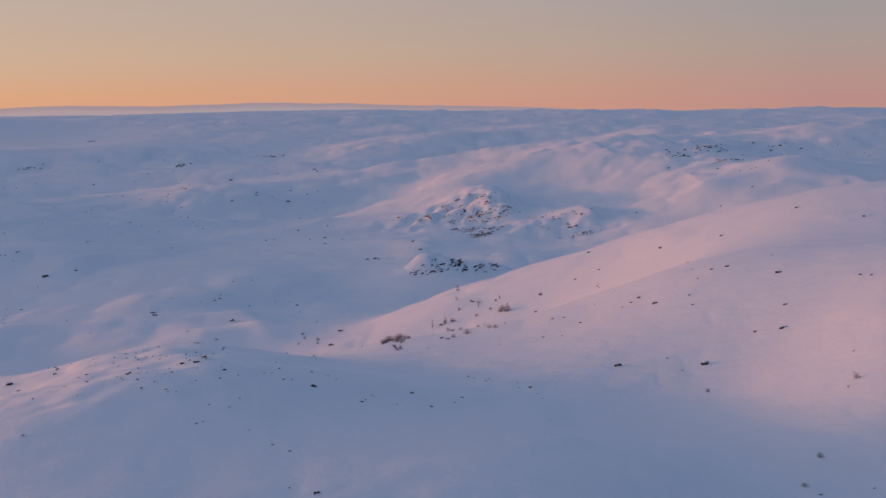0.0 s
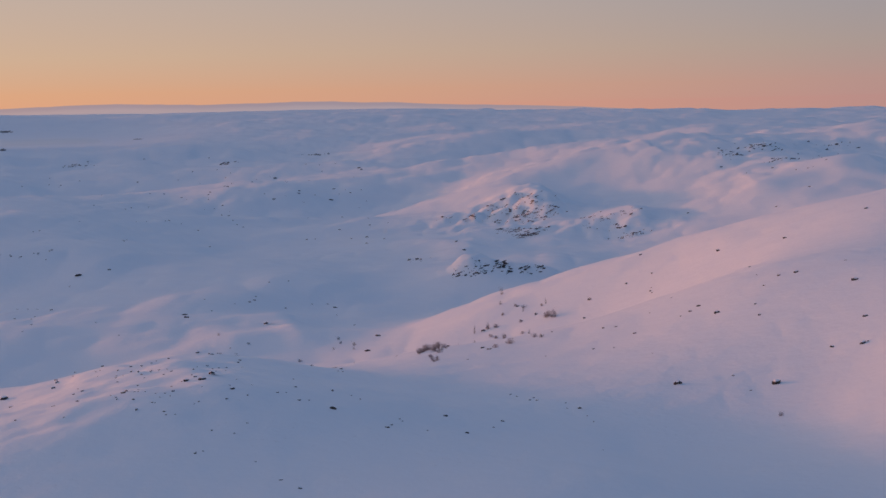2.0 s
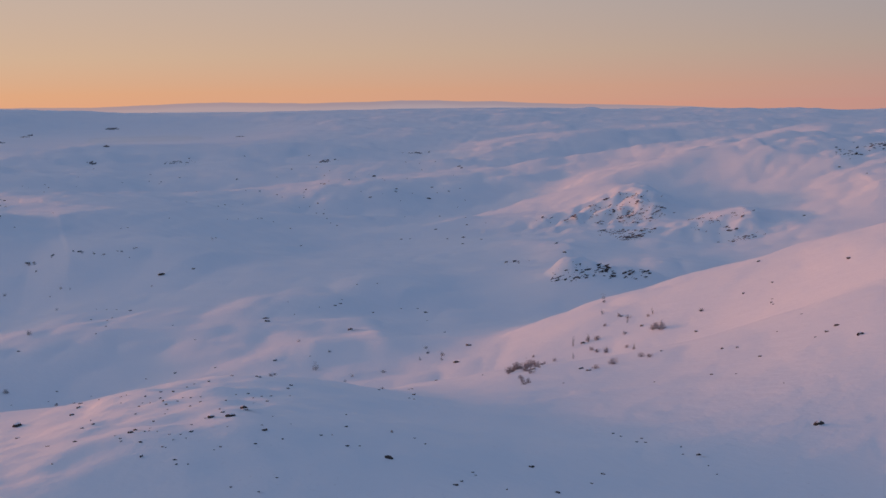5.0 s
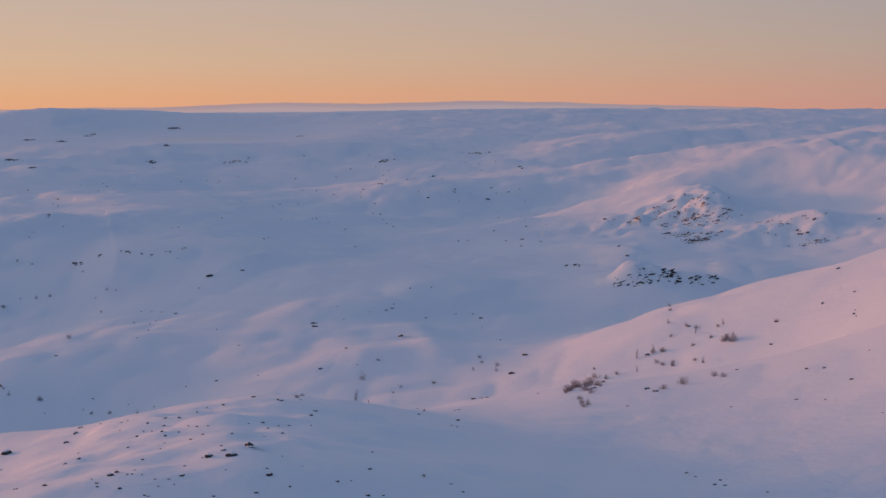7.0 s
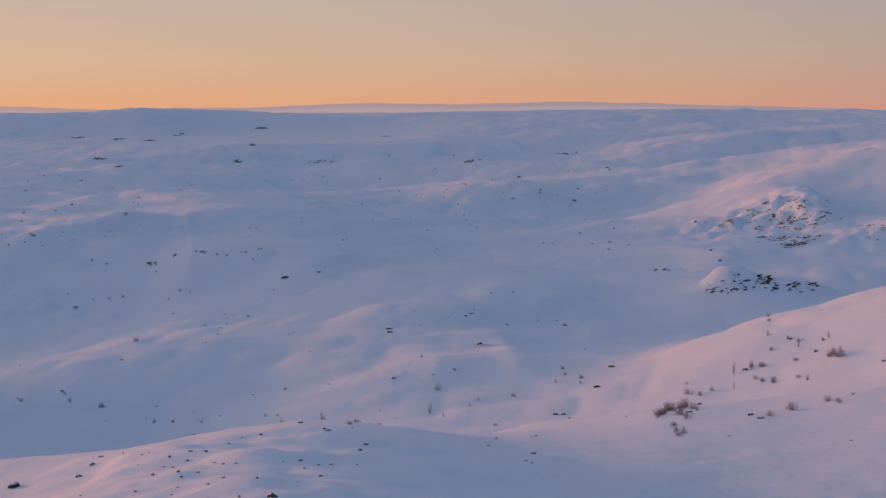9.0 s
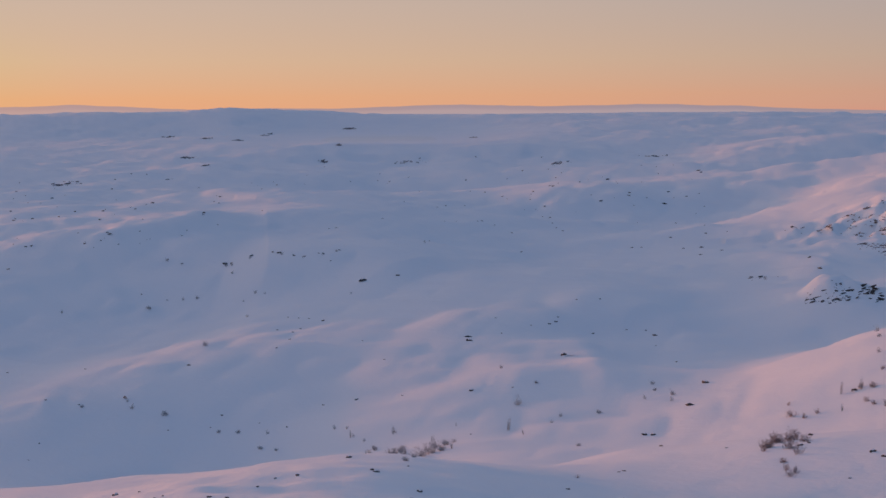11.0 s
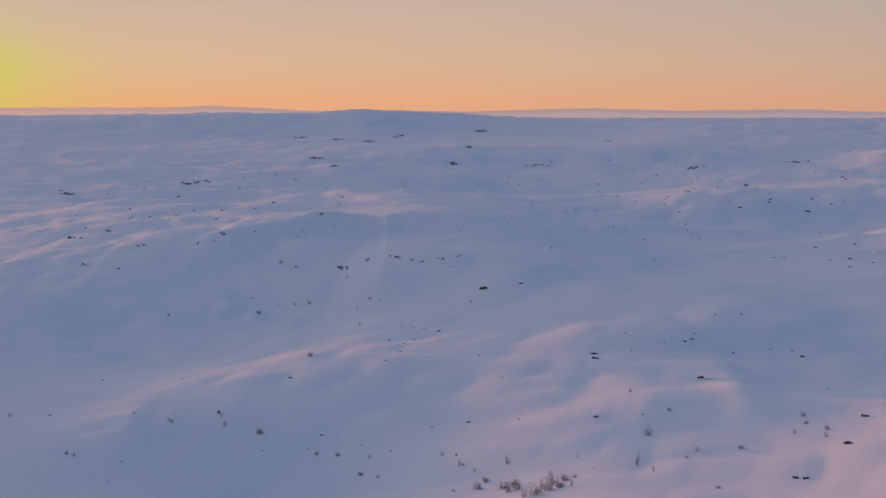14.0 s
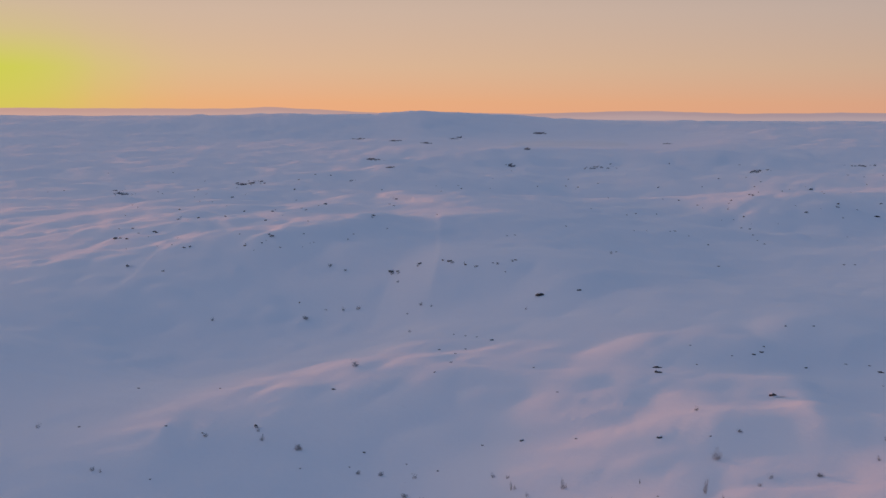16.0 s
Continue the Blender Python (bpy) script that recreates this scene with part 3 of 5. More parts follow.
RIDGES_2 = [
    (10, 16, [(-213, 399.7, 0.6), (-211, 401.9, 1.2), (-223, 429.2, 0.6)]),
    (10, 16, [(-236.9, 407.5, 0.7), (-236, 419.8, 1.4), (-240.3, 442.2, 0.7)]),
    (32, 45, [(-141, 358.4, 2), (-131.3, 361.5, 4), (-122.5, 366.7, 4), (-112.4, 372, 4), (-100, 367.2, 4), (-90.2, 364.4, 2)]),
    (22, 22, [(-135.2, 242.5, 0.33), (-135, 253.5, 0.65), (-135.9, 262.9, 0.65), (-122.3, 264, 0.65), (-112.1, 268.4, 0.65), (-107.4, 274, 0.65), (-114.2, 298.6, 0.65), (-107.6, 302.8, 0.65), (-101.9, 311.8, 0.33)]),
]
RIDGES_3 = [
    (9, 8, [(-117, 235, 0.6), (-111.7, 236.8, 1.2), (-108.9, 238.4, 0.6)]),
    (7, 8, [(-43.9, 296.7, 0.75), (-36.4, 264.2, 1.5), (-33.2, 251.7, 0.75)]),
    (12, 16, [(-55, 304.8, 0.65), (-54.4, 312.7, 1.3), (-52.8, 326.9, 1.3), (-47.6, 331.6, 1.3), (-38.8, 332.3, 1.3), (-33.6, 330.2, 0.65)]),
    (10, 18, [(-83.7, 570.8, 1), (-82.6, 617.8, 2), (-75.3, 627.8, 1)]),
]
RIDGES_4 = [
    (12, 18, [(-56.4, 504.5, 1), (-47.6, 514.4, 2), (-39, 511, 1)]),
    (18, 26, [(-122.3, 608.4, 1.1), (-109, 619.3, 2.2), (-102.6, 646, 2.2), (-93.9, 679.3, 1.1)]),
    (200, 260, [(-1081.9, 1774.7, 9.68), (-1019.9, 1812.6, 13.65), (-963.2, 1844.6, 11.7)]),
    (240, 260, [(-965.3, 1956.6, 2.65), (-903.1, 1987.2, 15.71), (-839.7, 2015.8, 17.6), (-775.2, 2042.4, 13.32), (-652.4, 2086.3, 3.63)]),
]
RIDGES_5 = [
    (60, 50, [(-427.1, 1164.6, 3.62), (-391.3, 1177.8, 3.98), (-341.7, 1194.1, 6.78), (-310.1, 1203.2, 13.74), (-278.5, 1211.3, 15.45), (-237.8, 1220.3, 14.23)]),
    (50, 60, [(-355.6, 1103.5, 1.5), (-337.8, 1135.1, 3), (-285.9, 1083, 3), (-260.3, 1084.3, 1.5)]),
    (60, 60, [(-394.7, 933.5, 1), (-361.8, 896.8, 2), (-340.5, 922.5, 1)]),
    (40, 50, [(-74, 808.4, 3.93), (-47.4, 810.6, 3.46), (-14.1, 812.1, 3.7), (29.2, 811.9, 6.53), (78.5, 808.8, 1.07), (101.2, 806.3, -0.59)]),
]
RIDGES_6 = [
    (24, 35, [(-12.7, 726.4, 1.25), (4.8, 660, 2.5), (21.2, 766.1, 1.25)]),
    (26, 40, [(43.2, 565.4, 1.75), (60.4, 555.7, 3.5), (73.1, 550.2, 3.5), (85.1, 563.4, 1.75)]),
    (40, 50, [(73, 695.3, 2), (76.5, 593.3, 4), (119.9, 741.7, 2)]),
    (22, 26, [(80.4, 466.1, 1.5), (89.2, 463.4, 3), (113, 470, 1.5)]),
]
RIDGES_7 = [
    (22, 26, [(119.1, 472.1, 1.5), (129.7, 483.4, 3), (136, 481.1, 1.5)]),
    (18, 38, [(17.9, 478.6, 3.38), (20.2, 487, 8.76), (20.1, 498.3, 10.96), (17.3, 513.6, 13.09), (11.4, 531.7, 8.6)]),
    (11, 34, [(49.9, 442, -0.27), (50.1, 450.4, 2.51), (49.2, 458.7, 5.15), (46.8, 471.1, 5.36)]),
    (8, 22, [(-7.8, 372.3, 0.38), (-5.6, 394.6, 2.05), (-6.2, 410.7, 2.99), (-9.6, 425.6, 2.47)]),
]
RIDGES = RIDGES_1 + RIDGES_2 + RIDGES_3 + RIDGES_4 + RIDGES_5 + RIDGES_6 + RIDGES_7
BASE = -46.0
DRIFT = radians(35)


def lumps(x, y, size, seed):
    """Rounded humps with hollows between them, like snow lying over broken rock."""
    return 1.5 * np.sqrt(waves(x, y, size, seed) ** 2 + 0.01) * np.tanh(2.5 * (waves(x, y, size * 2.3, seed + 40) + 0.35)) - 0.3


def ridge(x, y, front, back, crest):
    """A rounded crest along a bent line of (x, y, height), front and back: how fast its two flanks fall off."""
    best, rise, side = np.full(x.shape, 1e9), np.zeros(x.shape), np.zeros(x.shape)
    for (ax, ay, ah), (bx, by, bh) in zip(crest, crest[1:]):
        dx, dy = bx - ax, by - ay
        f = np.clip(((x - ax) * dx + (y - ay) * dy) / (dx * dx + dy * dy), 0, 1)
        d = np.hypot(x - ax - f * dx, y - ay - f * dy)
        near = d < best
        rise = np.where(near, ah + (bh - ah) * f, rise)
        side = np.where(near, ((x - ax) * dy - (y - ay) * dx) / (math.hypot(dx, dy) * np.maximum(d, 0.01)), side)
        best = np.minimum(best, d)
    flank = (front + back) / 2 + (front - back) / 2 * np.clip(side, -1, 1)
    return rise * np.exp(0.45 - np.sqrt((1.6 * best / flank) ** 2 + 0.2))


def land(x, y):
    """Height of the snow at x, y (numpy arrays)."""
    x, y = np.asarray(x, float), np.asarray(y, float)
    z = np.full(np.broadcast(x, y).shape, BASE)
    for hx, hy, h, long, short, bearing in HILLS:
        ca, sa = math.cos(radians(bearing)), math.sin(radians(bearing))
        u, v = (x - hx) * ca + (y - hy) * sa, (y - hy) * ca - (x - hx) * sa
        z = z + h * np.exp(-0.5 * (u / long) ** 2 - 0.5 * (v / short) ** 2)
    r = np.hypot(x, y)
    az = np.degrees(np.arctan2(-x, y))
    u, v = x * math.cos(DRIFT) + y * math.sin(DRIFT), y * math.cos(DRIFT) - x * math.sin(DRIFT)
    # distance: low fells at the rim
    el = -0.06 - 0.045 * np.clip(8 - az, 0, 40)
    rim = r * np.tan(np.radians(el - 0.05)) + 11 * waves(x, y, 800, 3) + 6 * waves(x, y, 260, 4) + 2 * waves(x, y, 90, 16)
    far = smooth(2000, 4200, r)
    z = z * (1 - far) + rim * far
    # rolling relief, wider and taller with distance
    mid = smooth(250, 700, r)
    hard = 1 - np.exp(-0.5 * ((x - 45) / 42) ** 2 - 0.5 * ((y - 150) / 62) ** 2)
    z = z + mid * (1 - far) * (0.7 * waves(u / 1.2, v, 60, 5) + 0.9 * lumps(x, y, 30, 6) + 0.4 * lumps(x, y, 13, 13)) + smooth(600, 1000, r) * (1 - far) * (3.0 * waves(u / 1.3, v, 120, 14) + 2.6 * lumps(x, y, 55, 15))
    z = z + (1 - far) * hard * smooth(140, 260, r) * (0.9 * lumps(x, y, 22, 17) + 0.45 * lumps(x, y, 9, 18))
    z = z + (1 - far) * (0.10 * waves(u / 1.3, v, 14, 7) + 0.12 * lumps(x, y, 6.5, 8) + 0.05 * lumps(x, y, 2.6, 9))
    # the level bed of the far lake
    bed = np.exp(-(((x - LAKE[0]) * LAKE[5] + (y - LAKE[1]) * LAKE[6]) / (1.5 * LAKE[2])) ** 4 - (((y - LAKE[1]) * LAKE[5] - (x - LAKE[0]) * LAKE[6]) / (1.7 * LAKE[3])) ** 4)
    # crests of ridges and spurs
    for front, back, crest in RIDGES:
        z = z + ridge(x, y, front, back, crest)
    z = z * (1 - bed) + (LAKE[4] - 0.2) * bed
    # broken ground: crags, gullied rock faces and the stony top of the near knoll
    for cx, cy, wide, deep, rough, grain in BROKEN:
        mask = np.exp(-0.5 * ((x - cx) / wide) ** 2 - 0.5 * ((y - cy) / deep) ** 2)
        if float(np.max(mask)) > 0.01:
            z = z + mask * rough * (waves(0.55 * x + 0.4 * y, y - 0.3 * x, grain, 11) + 0.6 * waves(0.7 * x - 0.3 * y, y + 0.2 * x, grain * 0.45, 12))
    for hx, hy, h, wide, deep in MOUNDS:
        z = z + h * np.exp(-(((x - hx) / wide) ** 2 + ((y - hy) / deep) ** 2) ** 2.0)
    return z


def height(x, y):
    return float(land(np.array([x]), np.array([y]))[0])


def mesh_object(name, verts, faces, mat, shade=True):
    me = bpy.data.meshes.new(name)
    me.from_pydata(verts, [], faces)
    me.materials.append(mat)
    if shade:
        me.polygons.foreach_set("use_smooth", [True] * len(me.polygons))
    return new(name, me)


def build_ground():
    # a fan of rings round the first eye, finest over the stretch that is flown over
    fine = np.arange(-62, 24, 0.085)
    coarse = np.arange(24, 298, 2.5)
    ang = np.radians(np.concatenate([fine, coarse]))
    rings = np.concatenate([[0.5, 6, 14, 22, 30], np.geomspace(38, 620, 560), np.geomspace(625, 4900, 240)])
    na, nr = len(ang), len(rings)
    x, y = rings[:, None] * np.sin(ang)[None], rings[:, None] * np.cos(ang)[None]
    z = land(x, y)
    co = np.stack([x, y, z], -1).reshape(-1, 3)
    i, j = np.meshgrid(np.arange(nr - 1), np.arange(na), indexing="ij")
    k = (j + 1) % na
    quads = np.stack([i * na + j, i * na + k, (i + 1) * na + k, (i + 1) * na + j], -1).reshape(-1, 4)[:, ::-1]
    me = bpy.data.meshes.new("ground")
    me.vertices.add(len(co))
    me.vertices.foreach_set("co", co.ravel())
    me.loops.add(quads.size)
    me.loops.foreach_set("vertex_index", quads.ravel().astype(np.int32))
    me.polygons.add(len(quads))
    me.polygons.foreach_set("loop_start", np.arange(0, quads.size, 4, dtype=np.int32))
    me.polygons.foreach_set("use_smooth", np.ones(len(quads), dtype=bool))
    me.materials.append(SNOW)
    me.update(calc_edges=True)
    return tagged(new("ground", me), "rolling tundra under deep wind-packed snow at sunset", "ground", kind="structure")


ground = build_ground()


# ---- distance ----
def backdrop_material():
    m, t, b = material("painted_haze")
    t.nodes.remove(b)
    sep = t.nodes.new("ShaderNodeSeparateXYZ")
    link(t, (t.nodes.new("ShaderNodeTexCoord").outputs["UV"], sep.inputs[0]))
    # fell and haze tones painted up the band, which glows by itself
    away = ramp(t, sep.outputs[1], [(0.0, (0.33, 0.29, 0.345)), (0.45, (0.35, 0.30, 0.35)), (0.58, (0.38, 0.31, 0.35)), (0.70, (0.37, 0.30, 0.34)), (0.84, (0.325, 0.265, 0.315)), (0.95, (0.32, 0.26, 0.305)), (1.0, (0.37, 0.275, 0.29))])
    # sunset glow painted into the mist, warmer towards the sunset side
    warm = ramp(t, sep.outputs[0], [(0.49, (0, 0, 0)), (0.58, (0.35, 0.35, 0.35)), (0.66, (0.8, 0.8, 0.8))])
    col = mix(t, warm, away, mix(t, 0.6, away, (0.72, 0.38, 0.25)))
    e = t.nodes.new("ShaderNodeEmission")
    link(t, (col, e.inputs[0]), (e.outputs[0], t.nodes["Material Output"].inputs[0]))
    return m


def build_backdrop():
    """Far fells and the mist at their feet, painted on a self-lit band round the rim of the land."""
    az = np.radians(np.arange(-100, 120, 0.12))
    deg = np.degrees(az)
    x, y = -4920 * np.sin(az), 4920 * np.cos(az)
    el = 0.10 - 0.05 * np.clip(4 - deg, 0, 40)
    for at, tall, wide in ((7.6, 0.10, 1.6), (16.4, 0.10, 2.2), (13.0, 0.05, 3.0), (30.5, 0.22, 2.2), (35.5, 0.12, 2.6), (41.0, 0.16, 3.0), (23.0, 0.06, 1.8), (-4, 0.05, 3.0)):
        el = el + tall * np.exp(-0.5 * ((deg - at) / wide) ** 2)
    el = el + 0.02 * waves(deg, 0 * deg, 1.3, 21) + 0.008 * waves(deg, 0 * deg, 0.4, 22)
    top = 4920 * np.tan(np.radians(el))
    n, rows = len(az), 6
    verts, faces, uv = [], [], []
    for k in range(rows):
        f = k / (rows - 1)
        for i in range(n):
            verts.append((x[i], y[i], -90 + (top[i] + 90) * f))
            uv.append((i / n, 1 - (1 - f) * (top[i] + 90) / 60))
    for k in range(rows - 1):
        for i in range(n - 1):
            faces.append((k * n + i, k * n + i + 1, (k + 1) * n + i + 1, (k + 1) * n + i))
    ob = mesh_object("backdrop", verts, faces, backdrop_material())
    layer = ob.data.uv_layers.new(name="UVMap")
    for loop in ob.data.loops:
        layer.data[loop.index].uv = uv[loop.vertex_index]
    return tagged(ob, "self-lit backdrop of distant low fells with painted pink evening haze", "backdrop", kind="structure")


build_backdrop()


def build_lake():
    """The misty lake in a far hollow: an uneven sheet of bare ice, a hand thick, its pallor standing in for the mist.
    """
    m, t, b = material("lake_ice")
    n = noise_tex(t, 0.02, 4)
    link(t, (mix(t, n, (0.62, 0.66, 0.72), (0.78, 0.80, 0.83)), b.inputs["Base Color"]))
    b.inputs["Roughness"].default_value = 0.42
    cx, cy, long, wide, level, dx, dy = LAKE
    ring = []
    for k in range(96):
        a = 2 * math.pi * k / 96
        f = 0.92 + 0.10 * math.sin(3 * a + 1) + 0.06 * math.sin(7 * a) + 0.04 * math.sin(13 * a + 2)
        u, v = long * f * math.cos(a), wide * f * math.sin(a)
        ring.append((cx + u * dx - v * dy, cy + u * dy + v * dx))
    verts = [(x, y, level) for x, y in ring] + [(x, y, level - 0.3) for x, y in ring]
    faces = [list(range(96))] + [[96 + k, 96 + (k + 1) % 96, (k + 1) % 96, k] for k in range(96)]
    return tagged(mesh_object("frozen_lake", verts, faces, m, False), "pale ice sheet of a distant lake hollow, standing in for mist", "lake", kind="structure")


build_lake()


# ---- stones ----
def part(name, bm, mat, parent=None, label=""):
    me = bpy.data.meshes.new(name)
    bm.to_mesh(me)
    bm.free()
    me.materials.append(mat)
    ob = new(name, me)
    if parent is not None:
        ob.parent = parent
    if label:
        tagged(ob, label)
    return ob


def stone_bmesh(seed, squash, jag=0.28, sub=2, cap=False):
    """A frost-split stone about 1 m across with its foot under z = 0; cap: the snow lying on its top instead."""
    bm = bmesh.new()
    bmesh.ops.create_icosphere(bm, subdivisions=sub, radius=0.5)
    off = Vector((seed * 3.7, seed * 1.3, -seed * 2.1))
    rnd = random.Random(seed)
    cuts = [(Vector((rnd.uniform(-1, 1), rnd.uniform(-1, 1), rnd.uniform(-0.3, 0.8))).normalized(), rnd.uniform(0.26, 0.42)) for _ in range(7)]
    for v in bm.verts:
        p = v.co.copy()
        for n, d in cuts:
            over = p.dot(n) - d
            if over > 0:
                p -= n * over
        p += v.co.normalized() * jag * 0.5 * noise.noise(v.co * 3.1 + off)
        p.z *= squash
        v.co = p
    if cap:
        low = max(v.co.z for v in bm.verts) * 0.42
        bmesh.ops.delete(bm, geom=[v for v in bm.verts if v.co.z < low - 0.02], context="VERTS")
        for v in bm.verts:
            lift = 0.07 + 0.05 * noise.noise(v.co * 2.3 + off)
            edge = v.is_boundary
            v.co.z += -0.02 if edge else lift
            v.co.x *= 0.97 if edge else 1.04
            v.co.y *= 0.97 if edge else 1.04
        for f in bm.faces:
            f.smooth = True
    return bm


def drift_bmesh(seed):
    """A low tongue of blown snow that trails off behind a stone."""
    bm = bmesh.new()
    r = random.Random(seed)
    n, m, long, wide = 12, 8, r.uniform(1.6, 2.3), r.uniform(0.5, 0.7)
    grid = []
    for i in range(n + 1):
        f = i / n
        row = []
        for j in range(m + 1):
            g = 2 * j / m - 1
            w = wide * (1 - 0.55 * f) * (0.5 + 0.5 * math.sin(min(1, f * 5) * math.pi / 2))
            top = 0.17 * math.sin(min(1.0, f * 4) * math.pi / 2) * (1 - f) ** 1.3 * (1 - g * g)
            row.append(bm.verts.new((-0.35 + f * long, g * w + 0.12 * math.sin(3 * f + seed), top - 0.10)))
        grid.append(row)
    for i in range(n):
        for j in range(m):
            bm.faces.new((grid[i][j], grid[i + 1][j], grid[i + 1][j + 1], grid[i][j + 1])).smooth = True
    return bm


def make_boulder(seed, squash, snowy=True):
    ob = part("boulder", stone_bmesh(seed, squash), ROCK)
    if seed == 4:
        part("snow_drift", drift_bmesh(seed), SNOW, ob, "tongue of blown snow in the lee")
    if snowy:
        part("snow_cap", stone_bmesh(seed, squash, cap=True), SNOW, ob, "soft cap of wind-packed snow")
    return ob


STONES_1 = [
    (-7.9, 79.4, 0.4), (-9.7, 80.6, 0.2), (23.3, 82.8, 0.25), (26.9, 83.5, 0.18), (-10.4, 87.3, 0.26), (-11.7, 88.7, 0.23), (-13.6, 91.3, 0.17), (-17.4, 92.1, 0.24),
    (-17, 92.5, 0.18), (-29, 90.7, 0.28), (-15.6, 95.4, 0.15), (-17.1, 95.7, 0.18), (-15.1, 97.2, 0.16), (-19.8, 97.6, 0.13), (-20.4, 97.5, 0.16), (-20.6, 98, 0.23),
    (-6.4, 100.2, 0.32), (-22.5, 98.4, 0.26), (-3.8, 101.2, 0.19), (-6.2, 101.1, 0.23), (-19, 99.6, 0.13), (-27.2, 98.1, 0.17), (-18.8, 100.1, 0.2), (-21.6, 99.6, 0.13),
    (-21.8, 99.7, 0.17), (-17.1, 100.8, 0.23), (7.9, 102.4, 0.13), (-1.2, 102.7, 0.46), (-21.5, 100.6, 0.11), (-10.2, 102.4, 0.6), (-20.9, 100.9, 0.1), (-23.2, 100.4, 0.24),
]
STONES_2 = [
    (-5.6, 102.9, 0.17), (-15.9, 102, 0.2), (-5.8, 103.3, 0.2), (-24.4, 100.7, 0.14), (-21.4, 101.6, 0.17), (-22, 101.5, 0.15), (-12.6, 103.1, 0.28), (-24.6, 101.1, 0.2),
    (-17.1, 102.8, 0.35), (-30.9, 99.6, 0.21), (-12, 103.6, 0.17), (-21, 102.2, 0.21), (-21, 102.3, 0.21), (-22.9, 102.2, 0.11), (-25.1, 101.7, 0.12), (-19.2, 103, 0.1),
    (-14.2, 103.9, 0.21), (-23.6, 102.2, 0.08), (-23.4, 102.3, 0.1), (-17.4, 103.6, 0.15), (-24.4, 102.2, 0.38), (-27.4, 101.8, 0.28), (-13.7, 104.6, 0.15), (-24.3, 102.7, 0.32),
    (-23.6, 103.1, 0.08), (0.6, 106.5, 0.21), (-21.6, 104.3, 0.18), (-16.2, 105.4, 0.12), (-29.4, 103, 0.18), (-19.7, 105.4, 0.14), (-8.8, 106.9, 0.18), (-29.6, 103.1, 0.16),
]
STONES_3 = [
    (-19.7, 105.5, 0.65), (-20.9, 105.6, 0.42), (-21.2, 105.6, 0.13), (-2.8, 107.7, 0.43), (-17.5, 106.5, 0.12), (-20.4, 106.4, 0.32), (-13.5, 107.7, 0.26), (-9.6, 108.2, 0.18),
    (-19.4, 107.4, 0.58), (-24.5, 106.4, 0.21), (1.3, 109.3, 0.22), (1.2, 109.4, 0.29), (-20.9, 107.6, 0.21), (-14.3, 112.2, 0.19), (-25.2, 110.6, 0.14), (-21.7, 111.8, 0.17),
    (-23.9, 111.6, 0.25), (-20.2, 112.6, 0.12), (-30.4, 110.4, 0.25), (-25.4, 111.7, 0.12), (8.2, 114.4, 0.16), (-23.5, 112.4, 0.19), (-30, 111.2, 0.25), (-27.5, 111.9, 0.16),
    (7.9, 116.6, 0.16), (-26.2, 114, 0.22), (-20.1, 115.8, 0.24), (-25.7, 114.7, 0.2), (-26.6, 114.5, 0.21), (-31, 113.4, 0.11), (34.4, 112.7, 0.24), (7.5, 119.1, 0.4),
]
STONES_4 = [
    (6.5, 119.3, 0.19), (-21.5, 117.7, 0.17), (-29.1, 117.1, 0.21), (-23, 118.9, 0.13), (-25.3, 118.5, 0.17), (-21.4, 119.4, 0.21), (-26, 118.5, 0.2), (6.5, 121.2, 0.17),
    (-22.3, 119.4, 0.29), (-20.8, 119.7, 0.21), (-19.6, 120, 0.17), (-26.8, 119.4, 0.17), (4.2, 122.4, 0.27), (3.6, 122.5, 0.27), (-37.7, 117.4, 0.36), (-29.3, 120, 0.17),
    (-29.9, 120.2, 0.18), (4, 123.9, 0.25), (-28.8, 120.7, 0.22), (21.7, 122.6, 0.21), (2.6, 124.5, 0.21), (-28.2, 121.7, 0.23), (-30.1, 121.4, 0.24), (-31.7, 121, 0.11),
    (2.1, 125.3, 0.26), (-29.1, 121.9, 0.17), (-29.2, 121.9, 0.18), (23.9, 123.6, 0.95), (-20.8, 124.8, 0.31), (-32.4, 123, 0.15), (-32.1, 123.2, 0.14), (-35.9, 122.6, 0.34),
]
STONES_5 = [
    (16.4, 126.9, 0.75), (-28.2, 124.9, 0.17), (-21, 126.6, 0.35), (21.1, 127.3, 0.26), (-40.6, 123.8, 0.88), (-36.4, 125.1, 0.36), (-28.4, 127.4, 0.16), (-27.4, 127.7, 0.27),
    (-23.8, 129, 0.2), (-23.9, 129, 0.37), (32, 127.4, 0.66), (-24.2, 129.3, 0.26), (32.5, 127.5, 0.28), (29.9, 129.1, 0.5), (-35.9, 127.9, 0.16), (-37.6, 128.5, 0.36),
    (-13, 133.6, 0.2), (-13.5, 134.4, 0.2), (-24, 134.2, 0.2), (34.1, 134.3, 0.57), (-13.7, 138.6, 0.39), (-28.1, 136.6, 0.39), (-16.5, 138.6, 0.28), (42.7, 134.4, 0.36),
    (15.8, 140.3, 0.19), (42.1, 135.9, 0.42), (26.6, 143.9, 0.37), (12.9, 148.1, 0.21), (27, 148.1, 0.37), (11, 150.2, 0.38), (6.1, 150.6, 0.21), (23.5, 149.6, 0.63),
]
